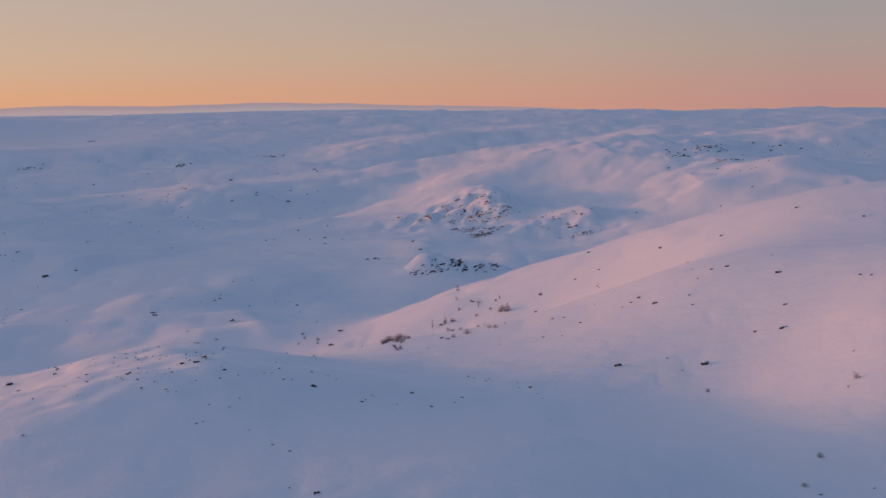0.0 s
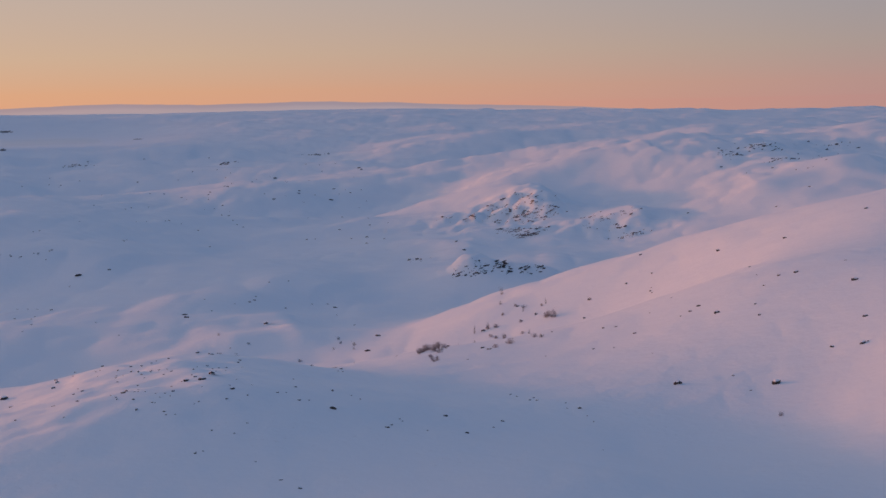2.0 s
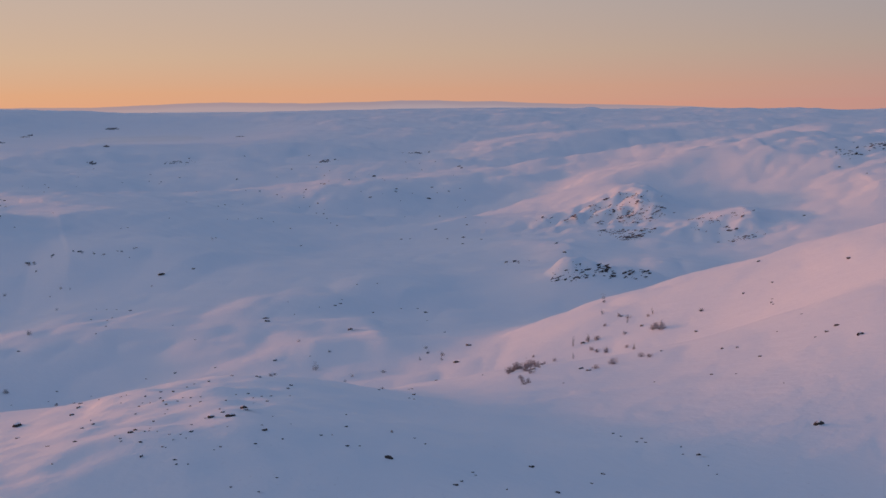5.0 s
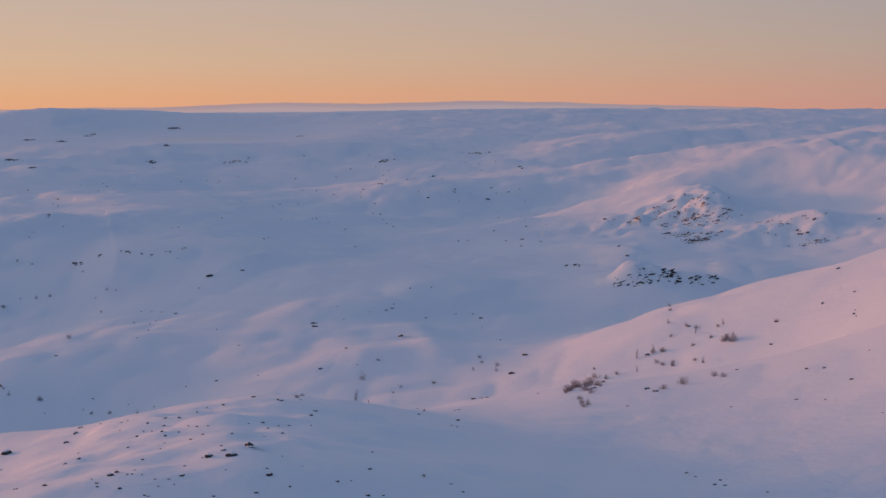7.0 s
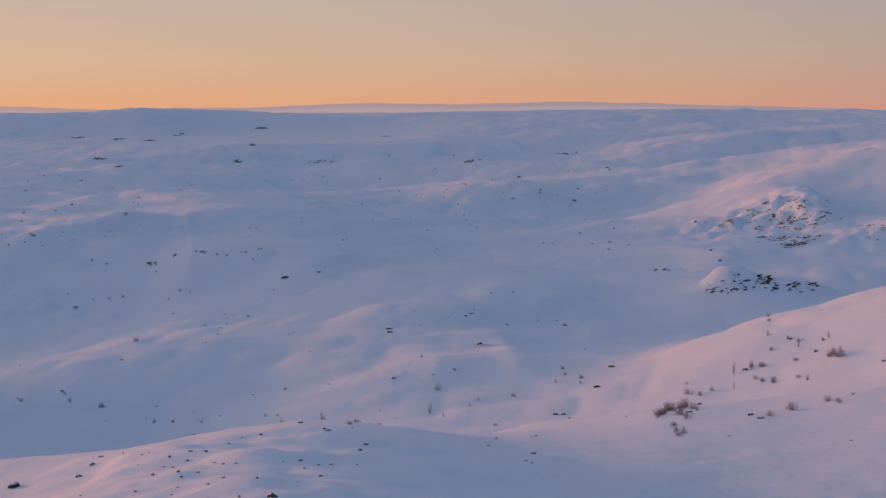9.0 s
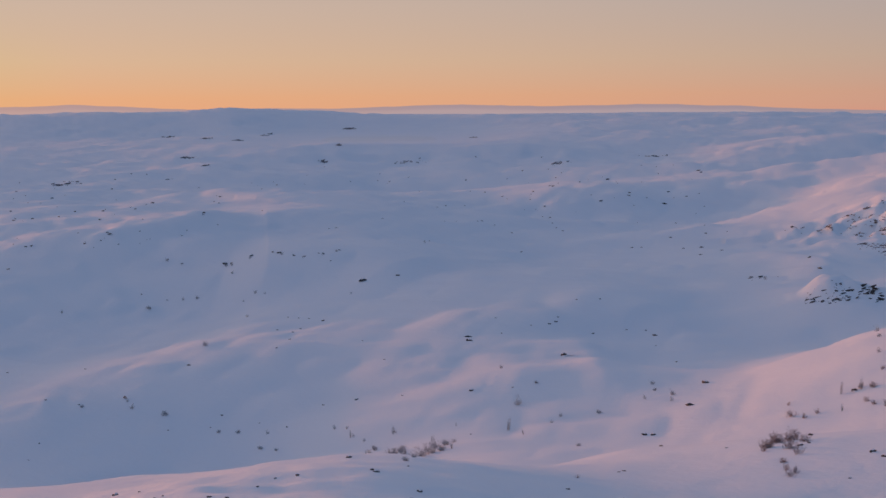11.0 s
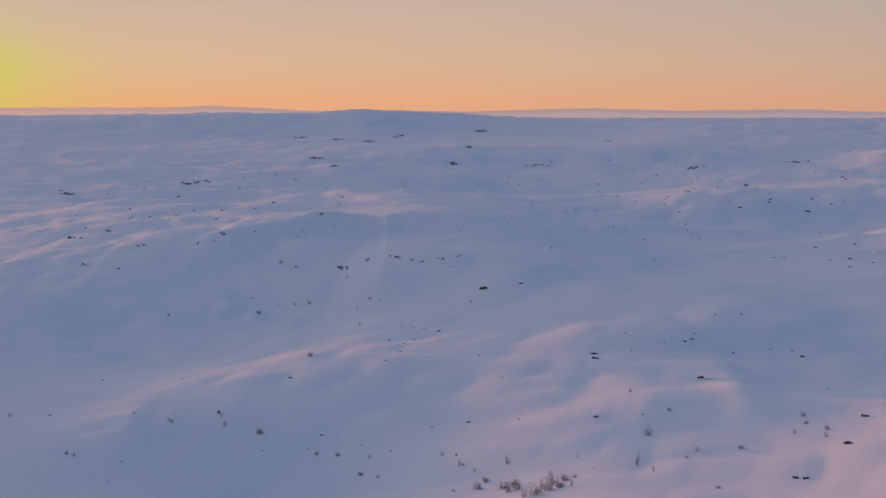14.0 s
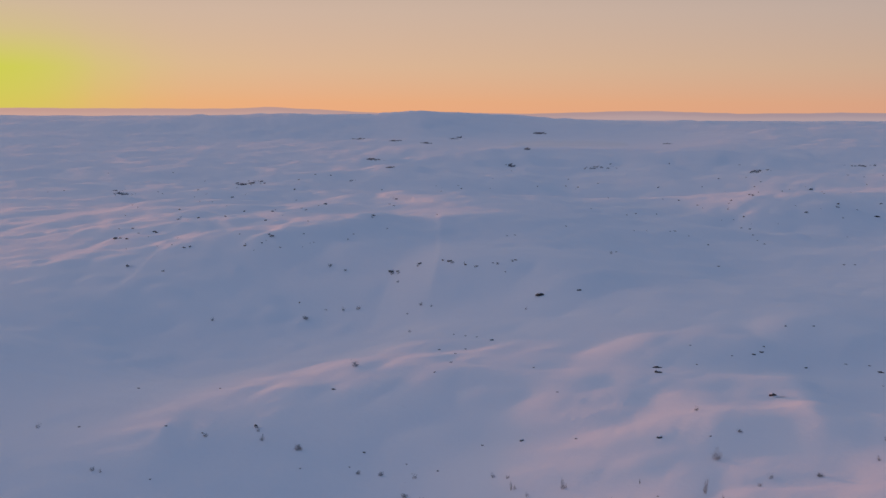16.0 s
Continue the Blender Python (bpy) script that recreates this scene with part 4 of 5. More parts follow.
STONES_6 = [
    (36.6, 147.1, 0.82), (15.5, 153, 0.38), (-2, 154.8, 0.25), (20.4, 153.9, 0.26), (21.5, 154.5, 0.46), (22.6, 155.7, 0.6), (29.2, 154.7, 0.33), (-16.6, 156.6, 0.25),
    (-16.4, 157.6, 0.33), (14.2, 159.7, 0.35), (33, 157, 0.61), (31.4, 157.8, 0.47), (12.9, 160.8, 0.4), (0.3, 161.5, 0.63), (18.1, 161.6, 0.23), (-0.4, 163.4, 0.53),
    (38.9, 159.5, 0.34), (30, 162.5, 0.28), (-5.3, 167.9, 0.49), (21.2, 167.2, 0.24), (7.6, 168.4, 0.37), (-4.7, 168.6, 0.37), (-10.7, 170.5, 0.24), (-6.2, 173, 0.45),
    (-4.7, 175.3, 0.59), (-16.8, 180.8, 0.42), (33.8, 186.4, 0.32), (59.8, 191.7, 0.58), (43.6, 211.1, 0.72), (55.1, 210.5, 0.64), (25, 217.2, 0.33), (24.9, 218.6, 0.5),
]
STONES_7 = [
    (15, 220.1, 0.67), (25.3, 220.2, 0.34), (35.7, 221.7, 0.75), (16.4, 229.5, 0.64), (26.4, 228.7, 0.52), (-23.7, 229, 0.73), (-24.7, 229.1, 0.87), (22.4, 229.5, 0.52),
    (5.6, 230.9, 0.44), (-0.7, 231.9, 0.87), (7.9, 231.9, 0.71), (-47.3, 232.8, 0.33), (5.1, 239.7, 0.67), (-101.6, 217.2, 0.33), (-20.5, 241, 1.1), (-103.7, 222.9, 0.34),
    (26.4, 245.7, 0.75), (-91.9, 236.4, 0.28), (-76.8, 242.9, 0.42), (-19.9, 255.1, 1.18), (-87.5, 240.6, 0.31), (-46.4, 252.1, 0.37), (-52.2, 251.1, 0.74), (-81.6, 244.1, 0.27),
    (-87.8, 245, 0.49), (-62.9, 252.7, 0.38), (-106.7, 237.8, 0.37), (-111.5, 236.8, 0.38), (-74.6, 251.3, 0.48), (-70, 252.7, 0.7), (-103, 244.3, 0.8), (-125.6, 237.5, 0.47),
]
STONES_8 = [
    (-43.8, 276.2, 1.12), (-71.9, 271.4, 0.43), (-102.3, 263.6, 0.77), (-27.3, 284.6, 0.47), (-120.4, 262.4, 0.43), (-92.6, 276.4, 0.4), (-61.6, 285.1, 1.18), (-80.2, 284.2, 0.34),
    (-62.9, 289.3, 1.2), (-136.9, 265.1, 0.54), (-93.5, 284, 0.51), (-58.3, 294.2, 0.44), (-32.9, 303.2, 0.35), (-95.9, 291.3, 0.45), (-55.1, 303.2, 0.46), (-44.8, 307.8, 0.54),
    (-52.5, 306.8, 0.73), (-62.1, 305.3, 0.46), (-51.8, 309, 0.76), (-34.4, 314.3, 0.95), (-102.3, 299.3, 0.54), (-52, 312.1, 0.5), (-98.9, 302.2, 0.54), (-40, 316, 0.57),
    (-36.6, 317.8, 0.48), (-99.5, 315.1, 0.71), (-51.4, 327.4, 0.51), (-47.4, 330.8, 0.52), (-104.2, 319.6, 0.51), (-106.7, 320.4, 0.42), (-109.3, 321, 0.42), (-104.3, 352.2, 1.74),
]
STONES_9 = [
    (-97.6, 356.8, 0.95), (-154.2, 342.9, 0.61), (-116, 363, 0.57), (-123, 364.1, 0.72), (-125.6, 364.2, 0.72), (-120.4, 366.8, 0.57), (-130.3, 366.1, 1.31), (-132.2, 366.8, 0.74),
    (-117.3, 372.3, 0.8), (-141.9, 364.4, 0.89), (-137.8, 366.8, 1.03), (-143.6, 364.7, 1.33), (-6.6, 391.9, 1.31), (-189.2, 343.5, 0.76), (-20.2, 394.4, 1.32), (-154.6, 363.8, 0.75),
    (-22.3, 395.1, 0.99), (-199.4, 344.5, 0.93), (-159, 365, 0.6), (-178.4, 363.7, 0.35), (-174.1, 368.1, 0.61), (-182.4, 366.1, 0.82), (-170.3, 371.9, 0.36), (-179.1, 368.3, 0.68),
    (-195.3, 360.3, 0.95), (-194.2, 361.2, 0.79), (-182.9, 367.2, 0.34), (-179.1, 370.2, 0.34), (-170.4, 375.6, 0.37), (-179, 372.2, 0.85), (-179, 372.8, 0.95), (-170.2, 376.9, 0.37),
]
STONES_10 = [
    (-200.1, 362.3, 0.51), (-180, 373, 0.83), (-204, 362, 0.49), (-174.2, 379.3, 0.59), (-9.6, 417.5, 0.98), (-9.5, 417.9, 1.09), (-165.1, 384.4, 0.63), (-188.7, 373.7, 0.53),
    (-165.4, 387.9, 0.65), (-214.4, 363.7, 0.44), (-214.8, 364.9, 0.36), (-207.4, 374.9, 0.43), (-180.1, 391.5, 0.49), (-220.3, 371.8, 1.01), (-215.9, 374.6, 0.37), (-162.7, 400.6, 0.58),
    (-223.5, 373.5, 0.91), (-225.2, 373.6, 1.7), (-169.7, 406.8, 1.2), (-224.4, 382, 0.57), (-221, 384.8, 0.94), (-221.9, 385.3, 1.22), (89.7, 435.7, 1.12), (-113.8, 430.3, 0.62),
    (-139.3, 422.8, 0.62), (-138.1, 425.2, 0.69), (-230.4, 387.4, 0.9), (-233.5, 385.7, 0.42), (-39.3, 449.5, 1.12), (-114.8, 437.9, 0.76), (-202, 406.9, 1.07), (102.8, 448.7, 0.96),
]
STONES_11 = [
    (65.3, 455.7, 1.16), (-223.9, 402.8, 0.58), (-34.5, 461.3, 0.97), (-228.1, 404.3, 0.92), (-228, 404.5, 0.82), (-92.6, 458.4, 0.78), (-232.8, 412.3, 0.57), (-229.6, 416.2, 1.32),
    (-223.5, 420.4, 0.83), (-169.4, 445.2, 0.74), (-210, 428.9, 0.47), (-136.7, 461.2, 0.83), (-47.3, 479.6, 1), (-42, 480.5, 1.4), (108.7, 475.8, 0.63), (110.3, 475.6, 0.61),
    (105.2, 477.9, 0.87), (-64, 486.9, 1.23), (-61.2, 488.6, 0.82), (115.8, 479.9, 0.8), (-223.1, 444.9, 1.19), (-124.4, 487.2, 0.62), (-16.5, 503.5, 1.42), (-225.6, 450.6, 0.57),
    (-217.6, 455.4, 1.01), (-53.9, 502.4, 1.07), (-234.8, 447.7, 1.02), (92, 497.2, 0.65), (101.2, 496.8, 1.12), (-266.9, 432, 0.77), (-220.6, 457.7, 0.75), (-36.5, 506.9, 0.72),
]
STONES_12 = [
    (-43.3, 506.9, 1.08), (-104.8, 498.6, 0.87), (-254.2, 442, 0.92), (-254.5, 442.3, 1.23), (-123.4, 497.5, 0.6), (-244.4, 453.1, 0.49), (-118.4, 506.1, 0.74), (-44.7, 518.3, 0.7),
    (-223.6, 473.4, 0.73), (-114.1, 512.1, 0.91), (105.7, 514.5, 1.22), (101.9, 515.5, 0.81), (106.5, 516.3, 0.67), (-119.2, 514.5, 0.89), (87.5, 523.1, 1.3), (120.1, 517.2, 0.66),
    (-205.2, 490, 0.93), (-278.1, 453, 0.6), (-225.9, 482.6, 0.77), (-227.3, 484.3, 1.51), (124.2, 520.5, 0.78), (-93.6, 526.9, 0.93), (92.3, 529, 0.74), (-284.7, 459.1, 0.62),
    (-97.1, 532.5, 0.78), (-264.5, 474.9, 0.6), (-268.3, 473.2, 0.62), (118.5, 534.4, 0.98), (-213.7, 504.2, 0.87), (-100.1, 540.6, 0.96), (-152.1, 531, 0.61), (127.5, 539.3, 0.71),
]
STONES_13 = [
    (102.4, 545.8, 0.93), (-141.7, 537.7, 0.79), (104.6, 547.3, 0.7), (104.3, 547.6, 1.05), (91.8, 554.1, 1.17), (-218.6, 519.5, 1.37), (-220.7, 521.6, 0.87), (115.1, 555, 0.71),
    (125.9, 572.4, 0.79), (177.1, 561.3, 0.94), (143.3, 572.3, 0.77), (-148.5, 571.8, 0.98), (171.1, 571.6, 0.75), (177.6, 569.7, 0.8), (-219.3, 558.1, 0.72), (-111.8, 592.7, 1.07),
    (-78.1, 598.4, 0.64), (145.1, 586, 1.03), (-115, 593.6, 1.09), (-145.7, 589.9, 0.99), (137, 597, 1.22), (172.5, 590.5, 0.77), (-113.8, 605.1, 0.55), (-124.6, 604, 0.62),
    (-65.1, 615.1, 1.34), (-105.1, 611.8, 0.55), (180.8, 595.4, 1.07), (-121.6, 611.2, 0.95), (-119, 616.8, 1.13), (-128.5, 632.1, 0.95), (-99.5, 638.9, 1.89), (-85.8, 641.7, 0.77),
]
STONES_14 = [
    (-139.4, 635.8, 0.58), (-130, 639.1, 0.73), (-95.3, 648.3, 0.82), (-61.2, 655.3, 0.73), (-105.5, 650.4, 0.99), (-135, 646.2, 0.79), (-90, 656.8, 1.39), (-132.1, 649.8, 1.2),
    (-90.7, 657.1, 0.7), (-144.5, 647.6, 1.29), (-83.2, 662.7, 0.6), (-90.5, 661.8, 1.4), (-76, 664.6, 2.53), (-132.9, 657.9, 1.39), (-59.6, 676.4, 0.71), (-185.4, 656.7, 0.81),
    (-73.8, 683.6, 0.7), (-158.2, 670.5, 1.08), (-165.8, 672.8, 0.86), (-69.7, 698.1, 1.37), (-130.6, 690.8, 1.56), (-73.1, 706.4, 0.74), (-65, 707.3, 1.11), (-79.5, 709.7, 1.8),
    (-134.5, 701.6, 1.57), (-133.1, 714.7, 0.83), (-122.9, 716.8, 1.14), (-105.5, 722.7, 0.85), (-385.5, 639.4, 0.7), (-418.4, 622, 1.13), (-372.5, 651.3, 1.13), (-372.5, 652, 1.6),
]
STONES_15 = [
    (-109.6, 743.8, 0.83), (-445.8, 606.9, 0.71), (-96.9, 747.6, 1.01), (-369.2, 658.7, 0.7), (-403.3, 638.4, 0.93), (-385.4, 649.4, 0.93), (-349, 673, 0.74), (-443.9, 616, 0.77),
    (-74, 762.6, 0.89), (-396.4, 658.5, 1.28), (-413.5, 649.3, 0.72), (-348.9, 689.2, 1.03), (-435.1, 649, 0.74), (-397.1, 694.4, 0.78), (-451.2, 672.5, 0.8), (-403.5, 763.5, 1.4),
    (-370.7, 808.3, 1.5), (-352.9, 853, 1.39), (-342.6, 860.5, 1.29), (-504.1, 778.5, 0.96), (-357.7, 855.8, 1.02), (-484.4, 793.9, 1.07), (-434.9, 822.1, 2.01), (-346.3, 868.8, 0.95),
    (-348.6, 869, 1.28), (-332.8, 882.1, 1.25), (-428, 849.7, 2.06), (-437.3, 846.1, 1.62), (-558.1, 795.1, 1.05), (-315.3, 920.6, 1.37), (-89.3, 969.9, 2.43), (-526.6, 820.2, 1.09),
]
STONES_16 = [
    (-150.1, 964.2, 3.25), (-163.1, 964.4, 1.03), (-345.5, 918.4, 0.93), (-154.8, 972.6, 0.93), (-204.8, 970.5, 0.97), (-119.7, 990.1, 1.4), (-188.7, 982.9, 1.54), (-301.9, 957.6, 1.09),
    (-93.8, 1001, 3.1), (-223.5, 985.5, 1.09), (-310.9, 963.5, 1.46), (-303.4, 966.3, 1.69), (-252.7, 983.2, 1.78), (-295.9, 986.4, 1.22), (-190.8, 1013.9, 1.16), (-114.6, 1031.8, 1.17),
    (-126.5, 1032.5, 1.03), (-223, 1030.3, 1.94), (-204.8, 1034.4, 1.32), (-138.9, 1046.3, 2.21), (-327, 1014.7, 1.58), (-380.6, 1041.2, 1.32), (-294, 1166.6, 2.25), (-240.6, 1179.7, 1.88),
    (-143.5, 1233.1, 2.02),
]
STONES = STONES_1 + STONES_2 + STONES_3 + STONES_4 + STONES_5 + STONES_6 + STONES_7 + STONES_8 + STONES_9 + STONES_10 + STONES_11 + STONES_12 + STONES_13 + STONES_14 + STONES_15 + STONES_16
BUSHES_1 = [
    (22.6, 83.9, 0.55), (24.9, 88.8, 0.57), (31.4, 104.1, 0.32), (-10.9, 108.2, 0.26), (32.5, 105.6, 0.69), (22.6, 115.3, 0.56), (-24.9, 136.7, 0.56), (-25.1, 138.8, 0.47),
    (-17.6, 147.3, 0.31), (-5.6, 155.5, 0.83), (-5.3, 156.6, 0.67), (-5.9, 157.7, 0.77), (-6.2, 160.7, 0.69), (1, 162.4, 0.97), (-5.3, 163.8, 0.89), (2.7, 164.4, 1.17),
    (6.2, 165.2, 0.78), (-7.7, 166, 0.72), (-6, 166.6, 1.33), (5.5, 166.8, 0.92), (-7.7, 167.6, 1.44), (-7.5, 167.9, 1.22), (-5, 169.6, 1.24), (-7, 170.4, 1.63),
    (-7.2, 171, 1.12), (-6, 171.7, 1.84), (6.4, 220.9, 0.67), (5.5, 222.8, 0.86), (2.6, 224, 1.07), (-6.2, 224.7, 0.98), (2.6, 225.4, 0.83), (1.3, 225.6, 1.05),
]
BUSHES_2 = [
    (-4.8, 226, 0.77), (-7.7, 226.1, 1.62), (-50.7, 220.8, 1.59), (-51.5, 220.7, 1.3), (10.5, 226.8, 1.91), (-50, 221.5, 1.6), (0.5, 227.1, 0.96), (-32, 224.9, 0.86),
    (9.6, 228, 1.7), (-49.7, 222.8, 1.52), (-49.9, 223.3, 1.6), (-48.5, 223.8, 1.6), (-48.6, 223.9, 0.82), (16.4, 229.2, 0.87), (5.3, 230.4, 0.86), (-54.4, 224, 1.6),
    (-49.8, 225.4, 1.6), (-53.9, 225.3, 1.32), (1.3, 231.7, 1.15), (-8.1, 231.7, 0.66), (-48.9, 227.1, 1.49), (-0, 232.5, 1.23), (-55.9, 226.4, 1.69), (-48.4, 228.7, 0.75),
    (-55, 227.5, 1.6), (-59.2, 227.1, 1.37), (-61.8, 226.5, 0.82), (9, 235.8, 0.74), (2.5, 237.2, 0.89), (6.1, 237.8, 1.08), (-59.5, 230.7, 0.86), (-59.8, 231.4, 1.1),
]
BUSHES_3 = [
    (4.7, 239.9, 0.98), (-37.9, 237.8, 0.63), (-62.3, 234.4, 0.64), (-37.2, 240.1, 0.7), (-58.6, 236, 0.61), (-32.3, 241.3, 0.93), (2.3, 244, 0.84), (-64.5, 236.4, 0.61),
    (-23.4, 245.3, 0.79), (-75.2, 235.3, 0.78), (-109.7, 221.6, 0.55), (-110.8, 221.6, 0.83), (-66.5, 239.3, 0.6), (-77.8, 235.9, 0.94), (-27.1, 247.1, 0.64), (-23.6, 248.4, 1.14),
    (-68.6, 240.1, 0.73), (-44.4, 245.8, 1.46), (-26.4, 251.3, 0.82), (-78.9, 240.6, 0.74), (-83.2, 240.4, 0.83), (-85.8, 239.6, 0.92), (-27.1, 254.7, 0.98), (2.6, 256.2, 0.89),
    (-43.4, 254, 0.83), (-94.8, 240.9, 1.21), (-105.8, 237, 0.86), (-99.8, 240.5, 1.04), (-101.8, 242.9, 0.56), (2.5, 264.8, 0.98), (-50.4, 261.5, 0.78), (-130.6, 235.5, 0.79),
]
BUSHES_4 = [
    (-106.2, 277.4, 1.43), (-120.8, 326.8, 0.87), (-103.8, 343, 0.67), (-162.1, 322.3, 0.93), (-128.3, 341.1, 0.69), (-124.5, 344.1, 0.69), (-148, 334.8, 1.87), (-127, 344.7, 0.93),
    (-140.7, 343.4, 1.19), (-143.4, 342.3, 1.06), (-147.3, 341.9, 0.72), (-138, 356.4, 0.98), (-123.1, 363.4, 0.62), (-119.1, 366.2, 0.86), (-125.9, 364.3, 0.75), (-129.1, 364.8, 1.12),
    (-117.2, 370.1, 0.89), (-141.1, 362.8, 0.88), (-132, 366.3, 0.63), (-137.3, 365, 1.01), (-142.6, 363.1, 1.27), (-154.5, 363.4, 0.77), (-158.6, 364, 0.91), (-111.4, 422.6, 0.88),
    (-168.9, 404.8, 1.19),
]
BUSHES = BUSHES_1 + BUSHES_2 + BUSHES_3 + BUSHES_4
SAPLINGS_1 = [
    (6.4, 220.9, 0.58), (-2.1, 225.3, 0.56), (-47.3, 223.9, 0.71), (-0, 231.8, 0.87), (-2.2, 231.8, 1.01), (-40.2, 231.5, 0.41), (5.9, 235.6, 0.66), (9.7, 236.2, 0.66),
    (-42.8, 234.4, 0.93), (-50.4, 236.9, 0.35), (-58.7, 235.7, 0.77), (-64.9, 236.3, 0.71),
]
SAPLINGS = SAPLINGS_1
CRAGS_1 = [
    (-418.4, 629.2, 8.65), (-420.3, 629.2, 4.14), (-437, 645.2, 2.65), (-445.2, 774, 5.74), (-451.4, 790.2, 12.64), (-453.5, 799.6, 7.87), (-412.1, 847.1, 6.06), (-421.2, 918.8, 5.2),
    (-420.8, 919.5, 6.27), (-212.1, 1114.6, 15.92), (-492.3, 1039.8, 7.19), (-497.9, 1040.9, 8.52), (-399, 1083.7, 5), (-338.6, 1120.4, 27.34), (-152.3, 1224.2, 19.32), (-415.2, 1165.3, 4.33),
    (-608.2, 1372.7, 8.59), (-606, 1375.1, 13.14), (-642.7, 1369.8, 10.81), (-649.6, 1388.8, 11.54), (-401.9, 1559.5, 11.47), (-712.9, 1683.9, 13.16), (-837.6, 1661, 14.13), (-727.4, 1739.1, 10.07),
    (-680.4, 1909.4, 16.32), (-684.8, 1919, 18.16),
]
CRAGS = CRAGS_1


rnd = random.Random(11)
LABELS = {
    "big": "dark weathered boulder standing out of the snow",
    "small": "small dark stone poking out of the snow",
    "slab": "low dark rock slab half buried in snow",
}
boulder_kinds = [(make_boulder(s, q, c), q) for s, q, c in ((1, 0.75, True), (2, 0.6, True), (3, 0.5, True), (4, 0.85, True), (5, 0.42, False), (6, 0.65, True))]
first = {}
for x, y, size in STONES[:290]:
    k = rnd.randrange(len(boulder_kinds))
    base, q = boulder_kinds[k]
    s = max(size, 0.12)
    m = pose(x, y, height(x, y) + 0.10 * s * q, rnd.uniform(-6, 6), rnd.uniform(-12, 8), rnd.gauss(15, 30)) @ Matrix.Diagonal((s * rnd.uniform(0.85, 1.2), s * rnd.uniform(0.7, 1.0), s * rnd.uniform(0.7, 1.0), 1))
    kind = "slab" if q < 0.5 else "big" if s > 0.7 else "small"
    tags = (LABELS[kind], "boulder", "boulders scattered over the snow")
    if k in first:
        tagged(copy_thing(base, m), *tags)
    else:
        first[k] = m
        tagged(base, *tags)
for k, m in first.items():
    boulder_kinds[k][0].matrix_basis = m


def build_far_stones(places):
    """The many far specks of stone on the ridges, in one mesh."""
    r = random.Random(17)
    shapes = []
    for s in range(4):
        bm = stone_bmesh(70 + s, 0.6, 0.4, 1)
        shapes.append(([v.co.copy() for v in bm.verts], [[v.index for v in f.verts] for f in bm.faces]))
        bm.free()
    verts, faces = [], []
    for x, y, size in places:
        cos, tris = r.choice(shapes)
        m = pose(x, y, height(x, y) + 0.05 * size, r.uniform(-8, 8), r.uniform(-12, 8), r.gauss(15, 30)) @ Matrix.Diagonal((size * r.uniform(1.0, 1.6), size * r.uniform(0.6, 0.95), size * r.uniform(0.5, 0.8), 1))
        n = len(verts)
        verts += [m @ c for c in cos]
        faces += [[n + i for i in f] for f in tris]
    return tagged(mesh_object("scattered_stones", verts, faces, ROCK, False), "small dark stones strewn over distant snowy ridges", "stones", kind="stuff")


build_far_stones(STONES[290:])


# ---- shrubs ----
def tube(bm, points, radii, sides=3):
    rings = []
    for i, (p, r) in enumerate(zip(points, radii)):
        d = (points[min(i + 1, len(points) - 1)] - points[max(i - 1, 0)]).normalized()
        a = d.orthogonal().normalized()
        b = d.cross(a)
        rings.append([bm.verts.new(p + (a * math.cos(2 * math.pi * k / sides) + b * math.sin(2 * math.pi * k / sides)) * r) for k in range(sides)])
    for u, v in zip(rings, rings[1:]):
        for k in range(sides):
            bm.faces.new((u[k], u[(k + 1) % sides], v[(k + 1) % sides], v[k]))


def make_shrub(seed, spread, tall, stems, mat=TWIG):
    """A leafless bush 1 m wide: stems from one root, and a haze of twigs on them."""
    r = random.Random(seed)
    wood, twigs = bmesh.new(), bmesh.new()
    for _ in range(stems):
        a = r.uniform(0, 2 * math.pi)
        lean = r.uniform(0.25, 1.15) * spread
        h = tall * r.uniform(0.3, 1.1)
        root = Vector((r.uniform(-0.5, 0.5) * spread, r.uniform(-0.5, 0.5) * spread, -0.08))
        tip = root + Vector((math.cos(a) * lean * 0.7, math.sin(a) * lean * 0.7, h))
        bend = Vector((r.uniform(-0.06, 0.06), r.uniform(-0.06, 0.06), 0.1 * tall))
        pts = [root, root.lerp(tip, 0.35) + bend * 0.6, root.lerp(tip, 0.7) + bend, tip]
        tube(wood, pts, [0.011, 0.009, 0.006, 0.002])
        for _ in range(9):
            f = r.uniform(0.12, 1.0)
            p = root.lerp(tip, f) + bend * math.sin(f * 2.6)
            b = r.uniform(0, 2 * math.pi)
            reach = r.uniform(0.10, 0.24) * (1.25 - 0.5 * f)
            q = p + Vector((math.cos(b) * reach, math.sin(b) * reach, r.uniform(0.02, 0.2) * tall))
            tube(twigs, [p, p.lerp(q, 0.55) + Vector((0, 0, 0.02)), q], [0.005, 0.004, 0.0015])
            for _ in range(2):
                c = p.lerp(q, r.uniform(0.4, 0.9))
                e = c + Vector((r.uniform(-0.09, 0.09), r.uniform(-0.09, 0.09), r.uniform(0.02, 0.09)))
                tube(twigs, [c, e], [0.0035, 0.0015])
    ob = part("shrub", wood, mat)
    part("twig_crown", twigs, mat, ob, "haze of thin leafless twigs")
    return ob


